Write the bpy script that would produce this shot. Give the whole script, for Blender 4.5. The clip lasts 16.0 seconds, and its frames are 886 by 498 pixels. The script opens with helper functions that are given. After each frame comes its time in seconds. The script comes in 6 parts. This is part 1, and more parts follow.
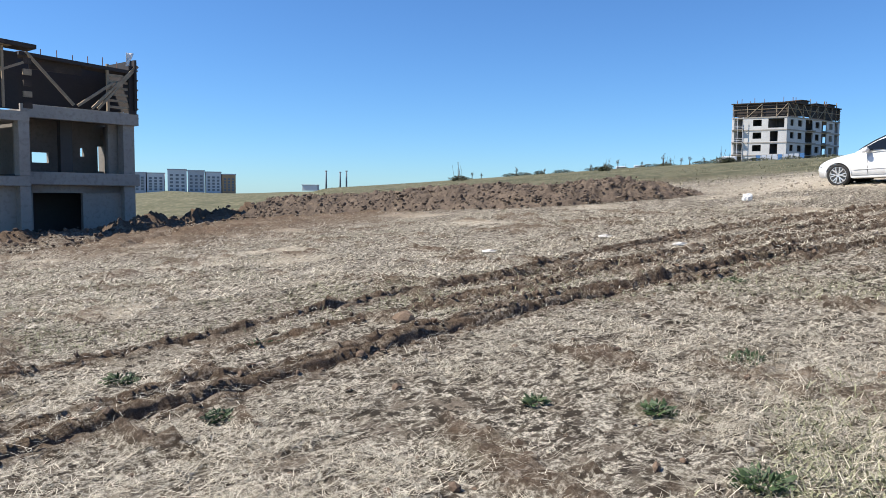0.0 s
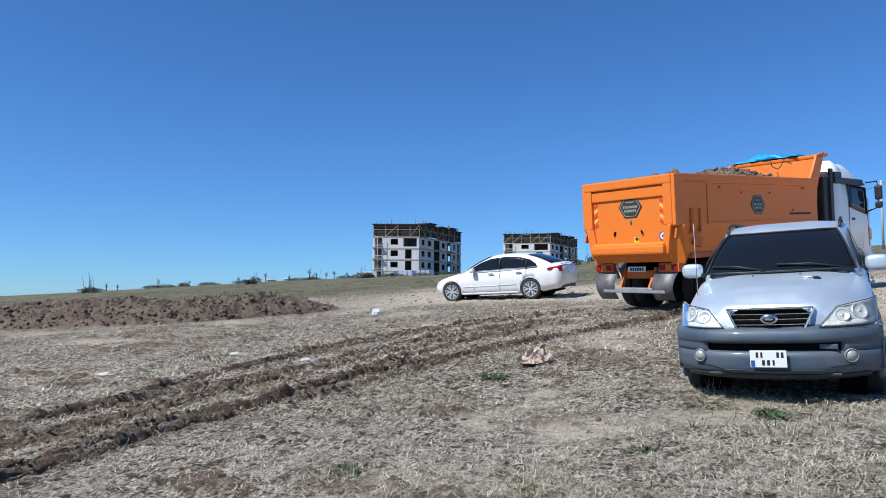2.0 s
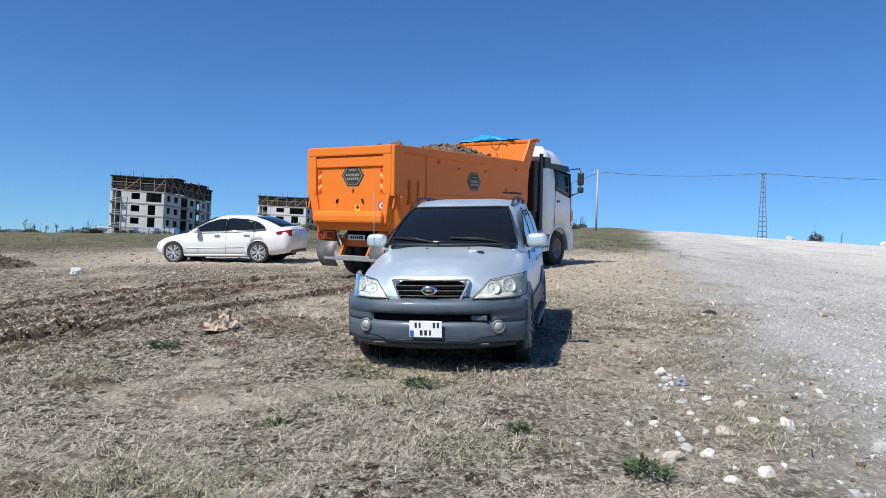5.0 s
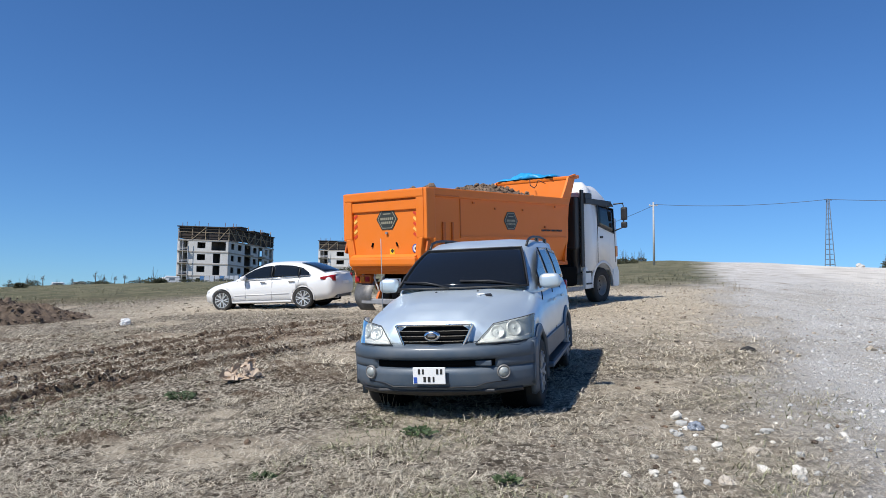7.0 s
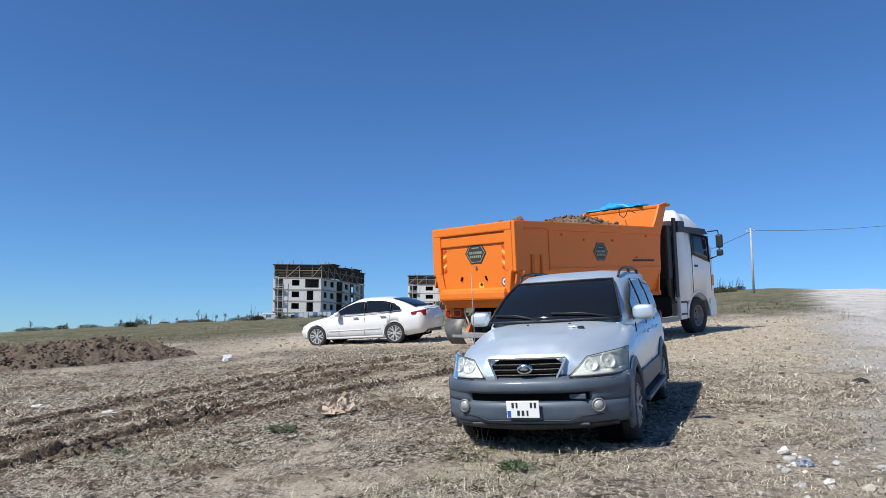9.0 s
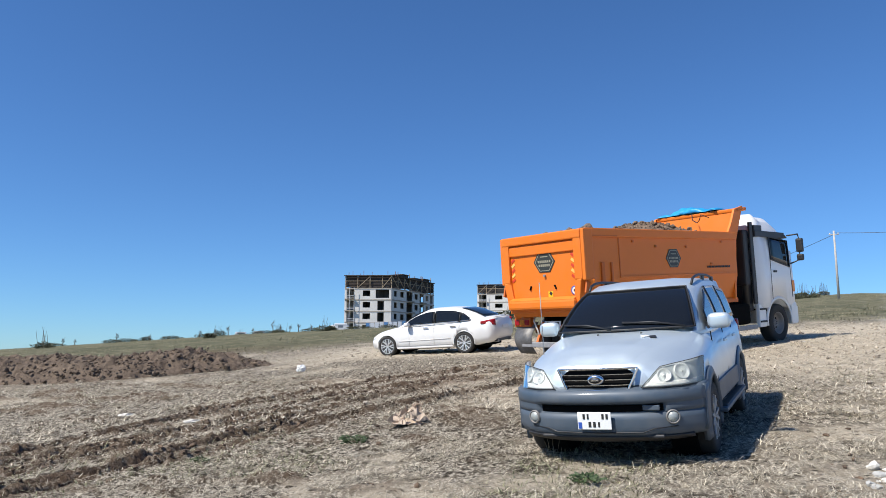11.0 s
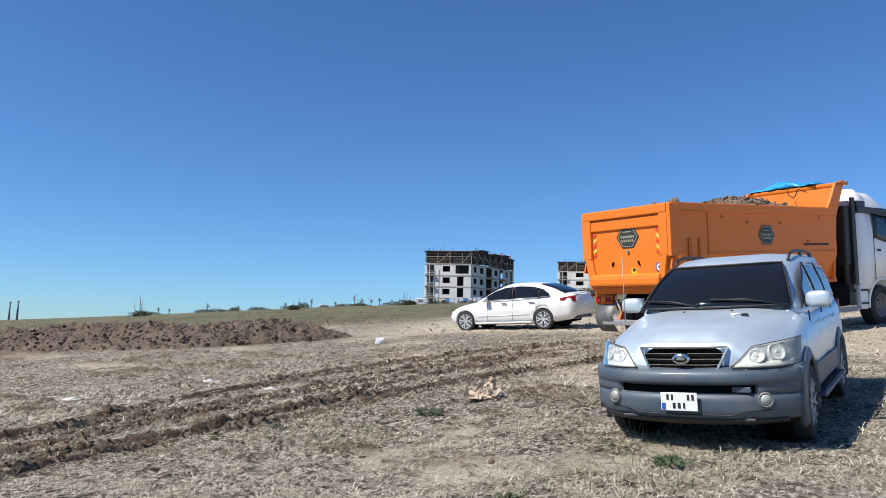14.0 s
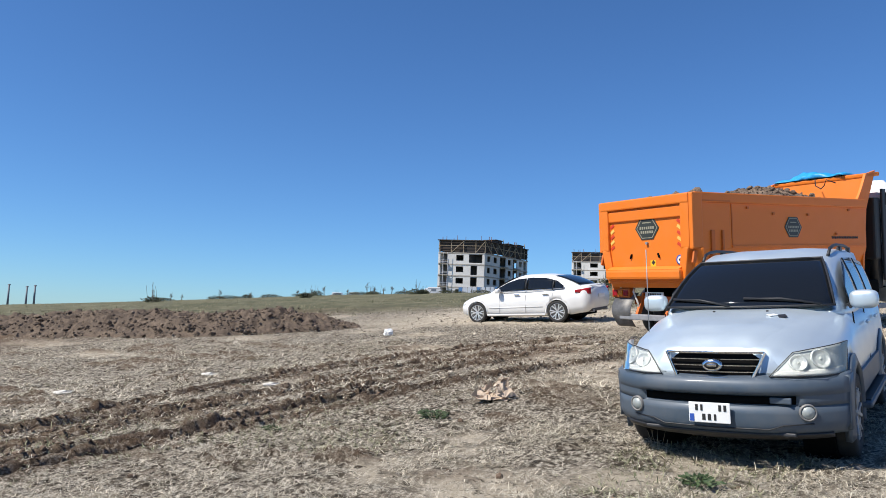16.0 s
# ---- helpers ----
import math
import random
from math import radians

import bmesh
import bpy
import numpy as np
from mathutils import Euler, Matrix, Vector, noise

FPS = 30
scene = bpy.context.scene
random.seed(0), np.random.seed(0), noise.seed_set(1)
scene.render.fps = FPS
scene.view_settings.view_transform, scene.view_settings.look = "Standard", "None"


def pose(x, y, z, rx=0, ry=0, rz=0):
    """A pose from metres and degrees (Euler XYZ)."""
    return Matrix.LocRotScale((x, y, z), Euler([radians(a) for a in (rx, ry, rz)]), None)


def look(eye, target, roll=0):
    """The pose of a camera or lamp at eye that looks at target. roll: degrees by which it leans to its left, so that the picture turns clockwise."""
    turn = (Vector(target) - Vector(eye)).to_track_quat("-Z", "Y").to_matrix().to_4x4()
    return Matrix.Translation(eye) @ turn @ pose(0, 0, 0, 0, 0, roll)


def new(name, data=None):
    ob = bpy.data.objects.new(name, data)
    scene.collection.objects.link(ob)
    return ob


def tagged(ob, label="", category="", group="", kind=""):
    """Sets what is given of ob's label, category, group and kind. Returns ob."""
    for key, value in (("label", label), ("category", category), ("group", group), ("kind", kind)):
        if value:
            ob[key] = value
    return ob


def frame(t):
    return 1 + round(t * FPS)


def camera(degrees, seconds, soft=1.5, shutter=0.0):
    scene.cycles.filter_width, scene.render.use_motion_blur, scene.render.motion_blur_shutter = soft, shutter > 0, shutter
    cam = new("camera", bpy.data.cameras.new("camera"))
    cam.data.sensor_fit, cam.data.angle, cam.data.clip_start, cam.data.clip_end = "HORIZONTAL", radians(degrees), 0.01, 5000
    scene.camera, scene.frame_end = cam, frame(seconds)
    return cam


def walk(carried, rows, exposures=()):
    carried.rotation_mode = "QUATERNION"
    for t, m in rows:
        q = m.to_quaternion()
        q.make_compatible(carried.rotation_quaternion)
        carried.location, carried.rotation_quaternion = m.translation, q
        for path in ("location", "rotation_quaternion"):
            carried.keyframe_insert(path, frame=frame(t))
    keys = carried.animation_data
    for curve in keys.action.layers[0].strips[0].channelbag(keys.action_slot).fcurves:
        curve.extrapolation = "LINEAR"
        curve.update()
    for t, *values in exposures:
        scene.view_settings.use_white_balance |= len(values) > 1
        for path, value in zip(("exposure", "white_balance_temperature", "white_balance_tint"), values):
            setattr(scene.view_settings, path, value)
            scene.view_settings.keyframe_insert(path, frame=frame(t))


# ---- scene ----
cam = camera(61.7, 16.0, soft=.6)
PATH = [
    (0, (-0.986, 1.071, 0.989), (-2.413, 2.464, 0.84), 0.6),
    (0.5, (-0.901, 1.018, 1.039), (-2.186, 2.55, 1.018), 0.4),
    (1, (-0.844, 1.046, 1.067), (-1.991, 2.682, 1.153), 1.2),
    (1.5, (-0.743, 1.077, 1.073), (-1.666, 2.847, 1.203), 0.5),
    (2, (-0.615, 1.108, 1.077), (-1.275, 2.989, 1.239), 0.5),
    (2.5, (-0.508, 1.114, 1.09), (-0.842, 3.078, 1.264), 0.7),
    (3, (-0.439, 1.175, 1.078), (-0.538, 3.167, 1.223), -0.1),
    (3.5, (-0.319, 1.34, 1.067), (-0.28, 3.338, 1.137), -0.0),
    (3.7, (-0.286, 1.397, 1.097), (-0.225, 3.394, 1.183), 1.1),
    (5.8, (0.482, 1.702, 1.121), (0.378, 3.697, 1.208), 1.0),
    (6, (0.528, 1.735, 1.14), (0.396, 3.728, 1.239), 0.4),
    (6.5, (0.684, 1.744, 1.157), (0.509, 3.734, 1.257), 0.9),
    (7, (0.774, 1.711, 1.181), (0.587, 3.693, 1.368), 0.8),
    (7.5, (0.817, 1.653, 1.173), (0.531, 3.623, 1.371), 0.9),
    (8, (0.818, 1.621, 1.168), (0.436, 3.575, 1.365), 0.5),
    (8.5, (0.763, 1.683, 1.17), (0.373, 3.632, 1.395), 0.5),
    (9, (0.766, 1.616, 1.18), (0.346, 3.552, 1.454), 0.2),
    (9.5, (0.758, 1.607, 1.194), (0.229, 3.514, 1.487), 0.4),
    (9.7, (0.764, 1.6, 1.188), (0.199, 3.495, 1.487), 0.0),
    (11.8, (0.787, 1.649, 1.197), (0.149, 3.521, 1.495), 0.3),
    (12, (0.784, 1.665, 1.196), (0.119, 3.527, 1.496), 0.5),
    (12.5, (0.777, 1.673, 1.196), (0.065, 3.52, 1.483), 1.5),
    (13, (0.785, 1.664, 1.192), (0.074, 3.516, 1.445), 1.6),
    (13.5, (0.804, 1.681, 1.181), (0.052, 3.522, 1.389), 0.7),
    (14, (0.742, 1.84, 1.168), (-0.06, 3.657, 1.4), 1.4),
    (14.5, (0.604, 2.013, 1.214), (-0.213, 3.822, 1.454), 0.1),
    (15, (0.636, 2.031, 1.208), (-0.205, 3.833, 1.431), 0.4),
    (15.5, (0.597, 2.279, 1.207), (-0.252, 4.077, 1.419), 1.0),
    (16, (0.539, 2.47, 1.265), (-0.298, 4.276, 1.466), 2.1),
]
walk(cam, [(t, look(e, g, r)) for t, e, g, r in PATH], [(0, 0.58, 6600, 10), (.5, 0.35, 6450, 10), (1, 0.28, 6100, 10), (2, 0.25, 5950, 10), (3.5, 0.25, 6200, 10), (7, 0.18, 6350, 10), (9, 0.23, 6400, 10), (9.5, 0.31, 6400, 10), (12, 0.39, 6550, 10), (16, 0.36, 6550, 10)])

# ---- light ----
SUN_TO = Vector((-0.56, -0.64, 1.0)).normalized()   # from the ground towards the sun
world = bpy.data.worlds.new("sky")
scene.world = world
world.use_nodes = True
wn = world.node_tree.nodes
sky = wn.new("ShaderNodeTexSky")
sky.sky_type = "NISHITA"
sky.sun_disc = False
sky.sun_elevation = math.asin(SUN_TO.z)
sky.sun_rotation = math.atan2(SUN_TO.x, SUN_TO.y)
sky.altitude = 900
sky.air_density = 1.0
sky.dust_density = 0.2
sky.ozone_density = 5.0
wn["Background"].inputs["Strength"].default_value = 0.083
tint = wn.new("ShaderNodeMix")
tint.data_type, tint.blend_type = "RGBA", "MULTIPLY"
tint.inputs[0].default_value = 1.0
tint.inputs[7].default_value = (0.64, 0.96, 1.27, 1)
world.node_tree.links.new(sky.outputs[0], tint.inputs[6])
world.node_tree.links.new(tint.outputs[2], wn["Background"].inputs["Color"])
sun = new("sun", bpy.data.lights.new("sun", "SUN"))
sun.data.energy = 5.0
sun.data.angle = radians(0.53)
sun.data.color = (1.0, 0.95, 0.87)
sun.matrix_world = look(SUN_TO * 50, (0, 0, 0))


# ---- materials ----
class Nodes:
    """Short hand for building a node material."""

    def __init__(self, name):
        self.mat = bpy.data.materials.new(name)
        self.mat.use_nodes = True
        self.t = self.mat.node_tree
        self.b = self.t.nodes["Principled BSDF"]
        self.geo = None

    def n(self, kind, **ins):
        node = self.t.nodes.new("ShaderNode" + kind)
        for k, v in ins.items():
            self.put(node, k.replace("_", " "), v)
        return node

    def put(self, node, key, v):
        s = node.inputs[key]
        if hasattr(v, "is_output"):
            self.t.links.new(v, s)
        else:
            s.default_value = v

    def pos(self, scale=1.0, stretch=(1, 1, 1)):
        c = self.n("TexCoord").outputs["Object"]
        m = self.n("Mapping")
        self.put(m, "Vector", c)
        m.inputs["Scale"].default_value = [scale * a for a in stretch]
        return m.outputs[0]

    def noise(self, scale, detail=4.0, rough=0.6, vec=None, stretch=(1, 1, 1)):
        k = self.n("TexNoise")
        self.put(k, "Vector", vec or self.pos(1.0, stretch))
        k.inputs["Scale"].default_value, k.inputs["Detail"].default_value, k.inputs["Roughness"].default_value = scale, detail, rough
        return k.outputs["Fac"]

    def ramp(self, fac, lo, hi):
        k = self.n("MapRange")
        self.put(k, "Value", fac)
        k.inputs["From Min"].default_value, k.inputs["From Max"].default_value = lo, hi
        return k.outputs[0]

    def mix(self, fac, a, b, mode="MIX"):
        k = self.t.nodes.new("ShaderNodeMix")
        k.data_type, k.blend_type = "RGBA", mode
        for i, v in ((0, fac), (6, a), (7, b)):
            if hasattr(v, "is_output"):
                self.t.links.new(v, k.inputs[i])
            else:
                k.inputs[i].default_value = v if i == 0 else (*v, 1)
        return k.outputs[2]

    def bump(self, height, strength=0.3, dist=0.02):
        k = self.n("Bump")
        k.inputs["Strength"].default_value, k.inputs["Distance"].default_value = strength, dist
        self.put(k, "Height", height)
        self.put(self.b, "Normal", k.outputs[0])

    def out(self, color=None, rough=None, metal=None):
        for key, v in (("Base Color", color), ("Roughness", rough), ("Metallic", metal)):
            if v is not None:
                self.put(self.b, key, (*v, 1) if key == "Base Color" and isinstance(v, tuple) else v)
        return self.mat


def simple(name, color, rough=0.6, metal=0.0, vary=0.12, scale=6.0, bump=0.0, bscale=60.0):
    """A surface with soft variation of its colour and roughness at two scales."""
    k = Nodes(name)
    f = k.noise(scale, 5)
    g = k.noise(scale * 14, 3)
    a = tuple(c * (1 - vary) for c in color)
    b = tuple(min(1, c * (1 + vary)) for c in color)
    col = k.mix(k.ramp(f, .3, .7), a, b)
    col = k.mix(k.ramp(g, .35, .75), col, tuple(c * (1 - vary * .8) for c in color))
    k.put(k.b, "Base Color", col)
    r = k.n("MapRange")
    k.put(r, "Value", f)
    r.inputs["To Min"].default_value, r.inputs["To Max"].default_value = max(.02, rough * .85), min(1, rough * 1.15)
    k.put(k.b, "Roughness", r.outputs[0])
    k.b.inputs["Metallic"].default_value = metal
    if bump:
        k.bump(k.noise(bscale, 4), bump, .01)
    return k.mat


# ---- the lie of the land ----
SKYLINE = [(-180, -.5), (-100, -1.0), (-75, .1), (-68, .08), (-61, -.24), (-55, .24), (-49, .65), (-41, 1.26), (-32, 1.95), (-25, 2.35), (-19, 2.63), (-8.6, 3.66),
           (-2.5, 4.14), (5, 4.36), (12, 4.5), (15, 4.33), (18, 4.26), (22.6, 3.9), (26.3, 3.7), (31.8, 3.27), (60, 2.0), (110, 0), (180, -.5)]
SA, SE = np.array(SKYLINE).T


def smooth(a, lo, hi):
    k = np.clip((a - lo) / (hi - lo), 0, 1)
    return k * k * (3 - 2 * k)


def hill(x, y):
    """Height of the bare hillside, for numbers or arrays: a tilted field that flattens towards its crest, a dip on the west."""
    x, y = np.asarray(x, float), np.asarray(y, float)
    plane = -0.655 + 0.0355 * x + 0.0897 * y
    r, az = np.hypot(x, y), np.degrees(np.arctan2(x, y))
    el = np.interp(az, SA, SE)
    crest = 1.08 + r * np.tan(np.radians(el)) - 0.012 * np.maximum(0, r - 130) * (1 - smooth(-az, 50, 60))
    k = 0.5
    d = np.clip(0.5 + 0.5 * (plane - crest) / k, 0, 1)
    z = plane * (1 - d) + crest * d - k * d * (1 - d)
    dip = 5 * smooth(-az, 54, 62) * (1 - smooth(-az, 100, 130)) * smooth(r, 44, 75) * (1 - smooth(r, 130, 290))
    return z - dip


def land(x, y):
    return float(hill(x, y))


# ---- building helpers ----
def mesh_of(name, verts, faces, smooth_shade=False):
    me = bpy.data.meshes.new(name)
    me.from_pydata([tuple(map(float, v)) for v in verts], [], [tuple(map(int, f)) for f in faces])
    if smooth_shade:
        me.polygons.foreach_set("use_smooth", [True] * len(me.polygons))
    return me


def part(name, data, mat, parent=None, label="", m=None):
    """Links a bmesh or mesh as one object, as a part where a parent is given."""
    if isinstance(data, bmesh.types.BMesh):
        me = bpy.data.meshes.new(name)
        data.to_mesh(me)
        data.free()
    else:
        me = data
    if mat and not me.materials:
        me.materials.append(mat)
    ob = new(name, me)
    if parent:
        ob.parent = parent
    if m is not None:
        ob.matrix_local = m
    return tagged(ob, label)


def thing(name, m, label, category, group="", kind=""):
    ob = new(name)
    ob.matrix_world = m
    return tagged(ob, label, category, group, kind)


def slab(size, at=(0, 0, 0), bevel=0.0, turn=None, seg=2):
    """A box of that size centred at a point, with its edges rounded."""
    bm = bmesh.new()
    bmesh.ops.create_cube(bm, size=1)
    bmesh.ops.scale(bm, vec=size, verts=bm.verts)
    if bevel:
        bmesh.ops.bevel(bm, geom=bm.edges[:], offset=bevel, segments=seg, affect="EDGES", profile=.6)
    if turn:
        bmesh.ops.rotate(bm, matrix=Euler([radians(a) for a in turn]).to_matrix(), verts=bm.verts)
    bmesh.ops.translate(bm, vec=at, verts=bm.verts)
    if bevel:
        for f in bm.faces:
            f.smooth = False
    return bm


def joined(*bms):
    """Several bmeshes that make up one piece."""
    base = bms[0]
    for b in bms[1:]:
        me = bpy.data.meshes.new("tmp")
        b.to_mesh(me)
        b.free()
        base.from_mesh(me)
        bpy.data.meshes.remove(me)
    return base


def beam(a, b, w, h=None, bevel=0.0):
    """A bar of rectangular section from a to b."""
    a, b = Vector(a), Vector(b)
    d = b - a
    bm = slab((w, h or w, d.length), (0, 0, d.length / 2), bevel)
    bmesh.ops.transform(bm, matrix=Matrix.Translation(a) @ d.to_track_quat("Z", "Y").to_matrix().to_4x4(), verts=bm.verts)
    return bm


def tube(points, r, n=8, cap=True):
    """A round rod along points, of radius r (a number or one for each point)."""
    P = [Vector(p) for p in points]
    rs = r if isinstance(r, (list, tuple)) else [r] * len(P)
    verts, faces = [], []
    for i, p in enumerate(P):
        d = (P[min(i + 1, len(P) - 1)] - P[max(i - 1, 0)]).normalized()
        q = d.to_track_quat("Z", "Y")
        for k in range(n):
            a = 2 * math.pi * k / n
            verts.append(p + q @ Vector((math.cos(a) * rs[i], math.sin(a) * rs[i], 0)))
    for i in range(len(P) - 1):
        for k in range(n):
            faces.append((i * n + k, i * n + (k + 1) % n, (i + 1) * n + (k + 1) % n, (i + 1) * n + k))
    if cap:
        faces += [tuple(range(n))[::-1], tuple((len(P) - 1) * n + k for k in range(n))]
    return mesh_of("rod", verts, faces, True)


def lathe(profile, n=40):
    """Turns a profile of (radius, offset along y) about the y axis."""
    verts, faces = [], []
    m = len(profile)
    for k in range(n):
        a = 2 * math.pi * k / n
        for r, o in profile:
            verts.append((r * math.cos(a), o, r * math.sin(a)))
    for k in range(n):
        for i in range(m - 1):
            faces.append((k * m + i, k * m + i + 1, ((k + 1) % n) * m + i + 1, ((k + 1) % n) * m + i))
    return mesh_of("turned", verts, faces, True)


def sheet(fun, nu, nv, thick=0.0, smooth_shade=True, outward=None):
    """A curved panel: fun(u, v) for u, v in 0..1, with a thickness towards its back."""
    g = [[Vector(fun(i / nu, j / nv)) for j in range(nv + 1)] for i in range(nu + 1)]
    verts = [p for row in g for p in row]
    w = nv + 1
    faces = [(i * w + j, (i + 1) * w + j, (i + 1) * w + j + 1, i * w + j + 1) for i in range(nu) for j in range(nv)]
    me = mesh_of("panel", verts, faces, smooth_shade)
    if thick:
        bm = bmesh.new()
        bm.from_mesh(me)
        bmesh.ops.recalc_face_normals(bm, faces=bm.faces)
        if outward is not None:
            f = bm.faces[:][len(bm.faces) // 2]
            if f.normal.dot(Vector(outward)) < 0:
                bmesh.ops.reverse_faces(bm, faces=bm.faces)
        bmesh.ops.solidify(bm, geom=bm.faces[:], thickness=thick)
        for f in bm.faces:
            f.smooth = smooth_shade
        bm.to_mesh(me)
        bm.free()
    return me


def curve_through(xs, rows, n):
    """Smooth rows between stations (Catmull-Rom on the station index, by the station's place)."""
    xs, rows = np.array(xs, float), np.array(rows, float)
    out = []
    tang = np.gradient(rows, xs, axis=0)
    for x in np.linspace(xs[0], xs[-1], n):
        i = min(max(np.searchsorted(xs, x) - 1, 0), len(xs) - 2)
        h = xs[i + 1] - xs[i]
        s = (x - xs[i]) / h
        out.append(((2 * s ** 3 - 3 * s ** 2 + 1) * rows[i] + (s ** 3 - 2 * s ** 2 + s) * h * tang[i] + (-2 * s ** 3 + 3 * s ** 2) * rows[i + 1] + (s ** 3 - s ** 2) * h * tang[i + 1]))
    return np.linspace(xs[0], xs[-1], n), np.array(out)


def loft(xs, halves, n=60):
    """A closed hull from half sections of (y, z) points, mirrored; the ends are capped."""
    k = len(halves[0])
    X, R = curve_through(xs, [[c for p in h for c in p] for h in halves], n)
    verts, faces = [], []
    for x, r in zip(X, R):
        p = r.reshape(k, 2)
        verts += [(x, a, b) for a, b in p] + [(x, -a, b) for a, b in p[::-1]]
    w = 2 * k
    for i in range(n - 1):
        for j in range(w):
            faces.append((i * w + j, i * w + (j + 1) % w, (i + 1) * w + (j + 1) % w, (i + 1) * w + j))
    faces += [tuple(range(w))[::-1], tuple((n - 1) * w + j for j in range(w))]
    me = mesh_of("hull", verts, faces, True)
    bm = bmesh.new()
    bm.from_mesh(me)
    bmesh.ops.remove_doubles(bm, verts=bm.verts, dist=1e-4)
    bmesh.ops.recalc_face_normals(bm, faces=bm.faces)
    bm.to_mesh(me)
    bm.free()
    return me


def pebble(size, at, e=.62, nu=24, nv=14):
    """A rounded block: a superellipsoid of that size centred at a point."""
    def p(c):
        return math.copysign(abs(c) ** e, c)
    def f(u, v):
        a, b = 2 * math.pi * u, math.pi * (v - .5)
        return (at[0] + size[0] / 2 * p(math.cos(b)) * p(math.cos(a)), at[1] + size[1] / 2 * p(math.cos(b)) * p(math.sin(a)), at[2] + size[2] / 2 * p(math.sin(b)))
    return sheet(f, nu, nv)


def carve(me, cutters):
    """Cuts other meshes out of one."""
    ob = new("cut", me)
    made = []
    for c in cutters:
        if isinstance(c, bmesh.types.BMesh):
            cm = bpy.data.meshes.new("cutter")
            c.to_mesh(cm)
            c.free()
        else:
            cm = c
        co = new("cutter", cm)
        made.append(co)
        k = ob.modifiers.new("b", "BOOLEAN")
        k.object, k.operation, k.solver = co, "DIFFERENCE", "EXACT"
    dg = bpy.context.evaluated_depsgraph_get()
    res = bpy.data.meshes.new_from_object(ob.evaluated_get(dg))
    for o in (ob, *made):
        bpy.data.objects.remove(o)
    return res


def drum(r, y0, y1, at, n=40, axis="y"):
    """A plain closed cylinder along y."""
    bm = bmesh.new()
    bmesh.ops.create_cone(bm, cap_ends=True, segments=n, radius1=r, radius2=r, depth=abs(y1 - y0))
    if axis == "y":
        bmesh.ops.rotate(bm, matrix=Euler((radians(90), 0, 0)).to_matrix(), verts=bm.verts)
        bmesh.ops.translate(bm, vec=(at[0], (y0 + y1) / 2, at[1]), verts=bm.verts)
    return bm


# ---- paints and stuffs ----
def car_paint(name, color, metal, rough, dust, coat=.4):
    k = Nodes(name)
    f, g = k.noise(3.0, 6), k.noise(90, 3)
    film = k.mix(k.ramp(f, .35, .8), color, tuple(c * (1 - dust) + d * dust for c, d in zip(color, (.42, .36, .28))))
    speck = k.mix(k.ramp(g, .68, .78), film, tuple(c * .8 for c in color))
    k.put(k.b, "Base Color", speck)
    k.b.inputs["Metallic"].default_value = metal
    k.put(k.b, "Roughness", k.mix(k.ramp(f, .3, .8), (rough,) * 3, (min(1, rough + .2),) * 3))
    k.b.inputs["Coat Weight"].default_value = coat
    k.b.inputs["Coat Roughness"].default_value = .12
    return k.mat


silver = car_paint("silver_paint", (.60, .685, .735), .55, .34, .05)
cladding = car_paint("grey_blue_cladding", (.054, .080, .112), .12, .5, .14, .15)
white_paint = car_paint("white_paint", (.72, .72, .71), 0, .3, .06)
truck_white = car_paint("truck_white", (.74, .75, .76), 0, .38, .08)
orange = car_paint("orange_paint", (.74, .172, .004), 0, .5, .05, .10)
orange_dark = car_paint("worn_orange", (.55, .115, .004), 0, .55, .10, .05)
black_rubber = simple("tyre_rubber", (.028, .027, .026), .85, 0, .3, 20, .3, 90)
black_plastic = simple("black_plastic", (.02, .02, .022), .5, 0, .2)
# near-black for wells, slots, undersides and gaps: their shade put into the colour
shade_black = simple("painted_shade_black", (.006, .006, .006), .9)
shade_black.node_tree.nodes["Principled BSDF"].inputs["Specular IOR Level"].default_value = .05
chrome = simple("chrome", (.75, .76, .78), .14, 1.0, .05)
alloy = simple("alloy", (.74, .75, .76), .32, .55, .08)
dusty_alloy = simple("dusty_alloy", (.36, .36, .36), .5, .4, .2)
steel = simple("worn_steel", (.33, .33, .34), .6, .35, .25, 8, .2, 50)
guard_steel = simple("scraped_steel", (.17, .165, .16), .55, .4, .45, 5, .2, 40)
rim_grey = simple("dusty_rim", (.24, .23, .22), .6, .4, .25)
red_lens = simple("red_lens", (.32, .012, .02), .15, 0, .1)
lamp_ring = simple("lamp_ring", (.42, .44, .43), .35, .3, .08)
lamp_bowl = simple("lamp_bowl", (.36, .385, .375), .45, .2, .1)
indicator_lens = simple("indicator_lens", (.44, .45, .43), .3, 0, .1)
amber = simple("amber_lens", (.7, .22, .02), .25)
plate_white = simple("plate_white", (.78, .78, .76), .5, 0, .04)
ink = simple("ink_black", (.02, .02, .02), .6)
eu_blue = simple("plate_blue", (.03, .09, .4), .5)
tarp_blue = simple("tarp_blue", (.02, .30, .62), .45, 0, .2, 9, .3, 30)
sign_red = simple("sign_red", (.62, .05, .02), .5)
sign_white = simple("sign_white", (.75, .70, .62), .5)
stripe_yellow = simple("stripe_yellow", (.88, .52, .12), .5)
yellow = simple("yellow_plate", (.75, .48, .02), .5)


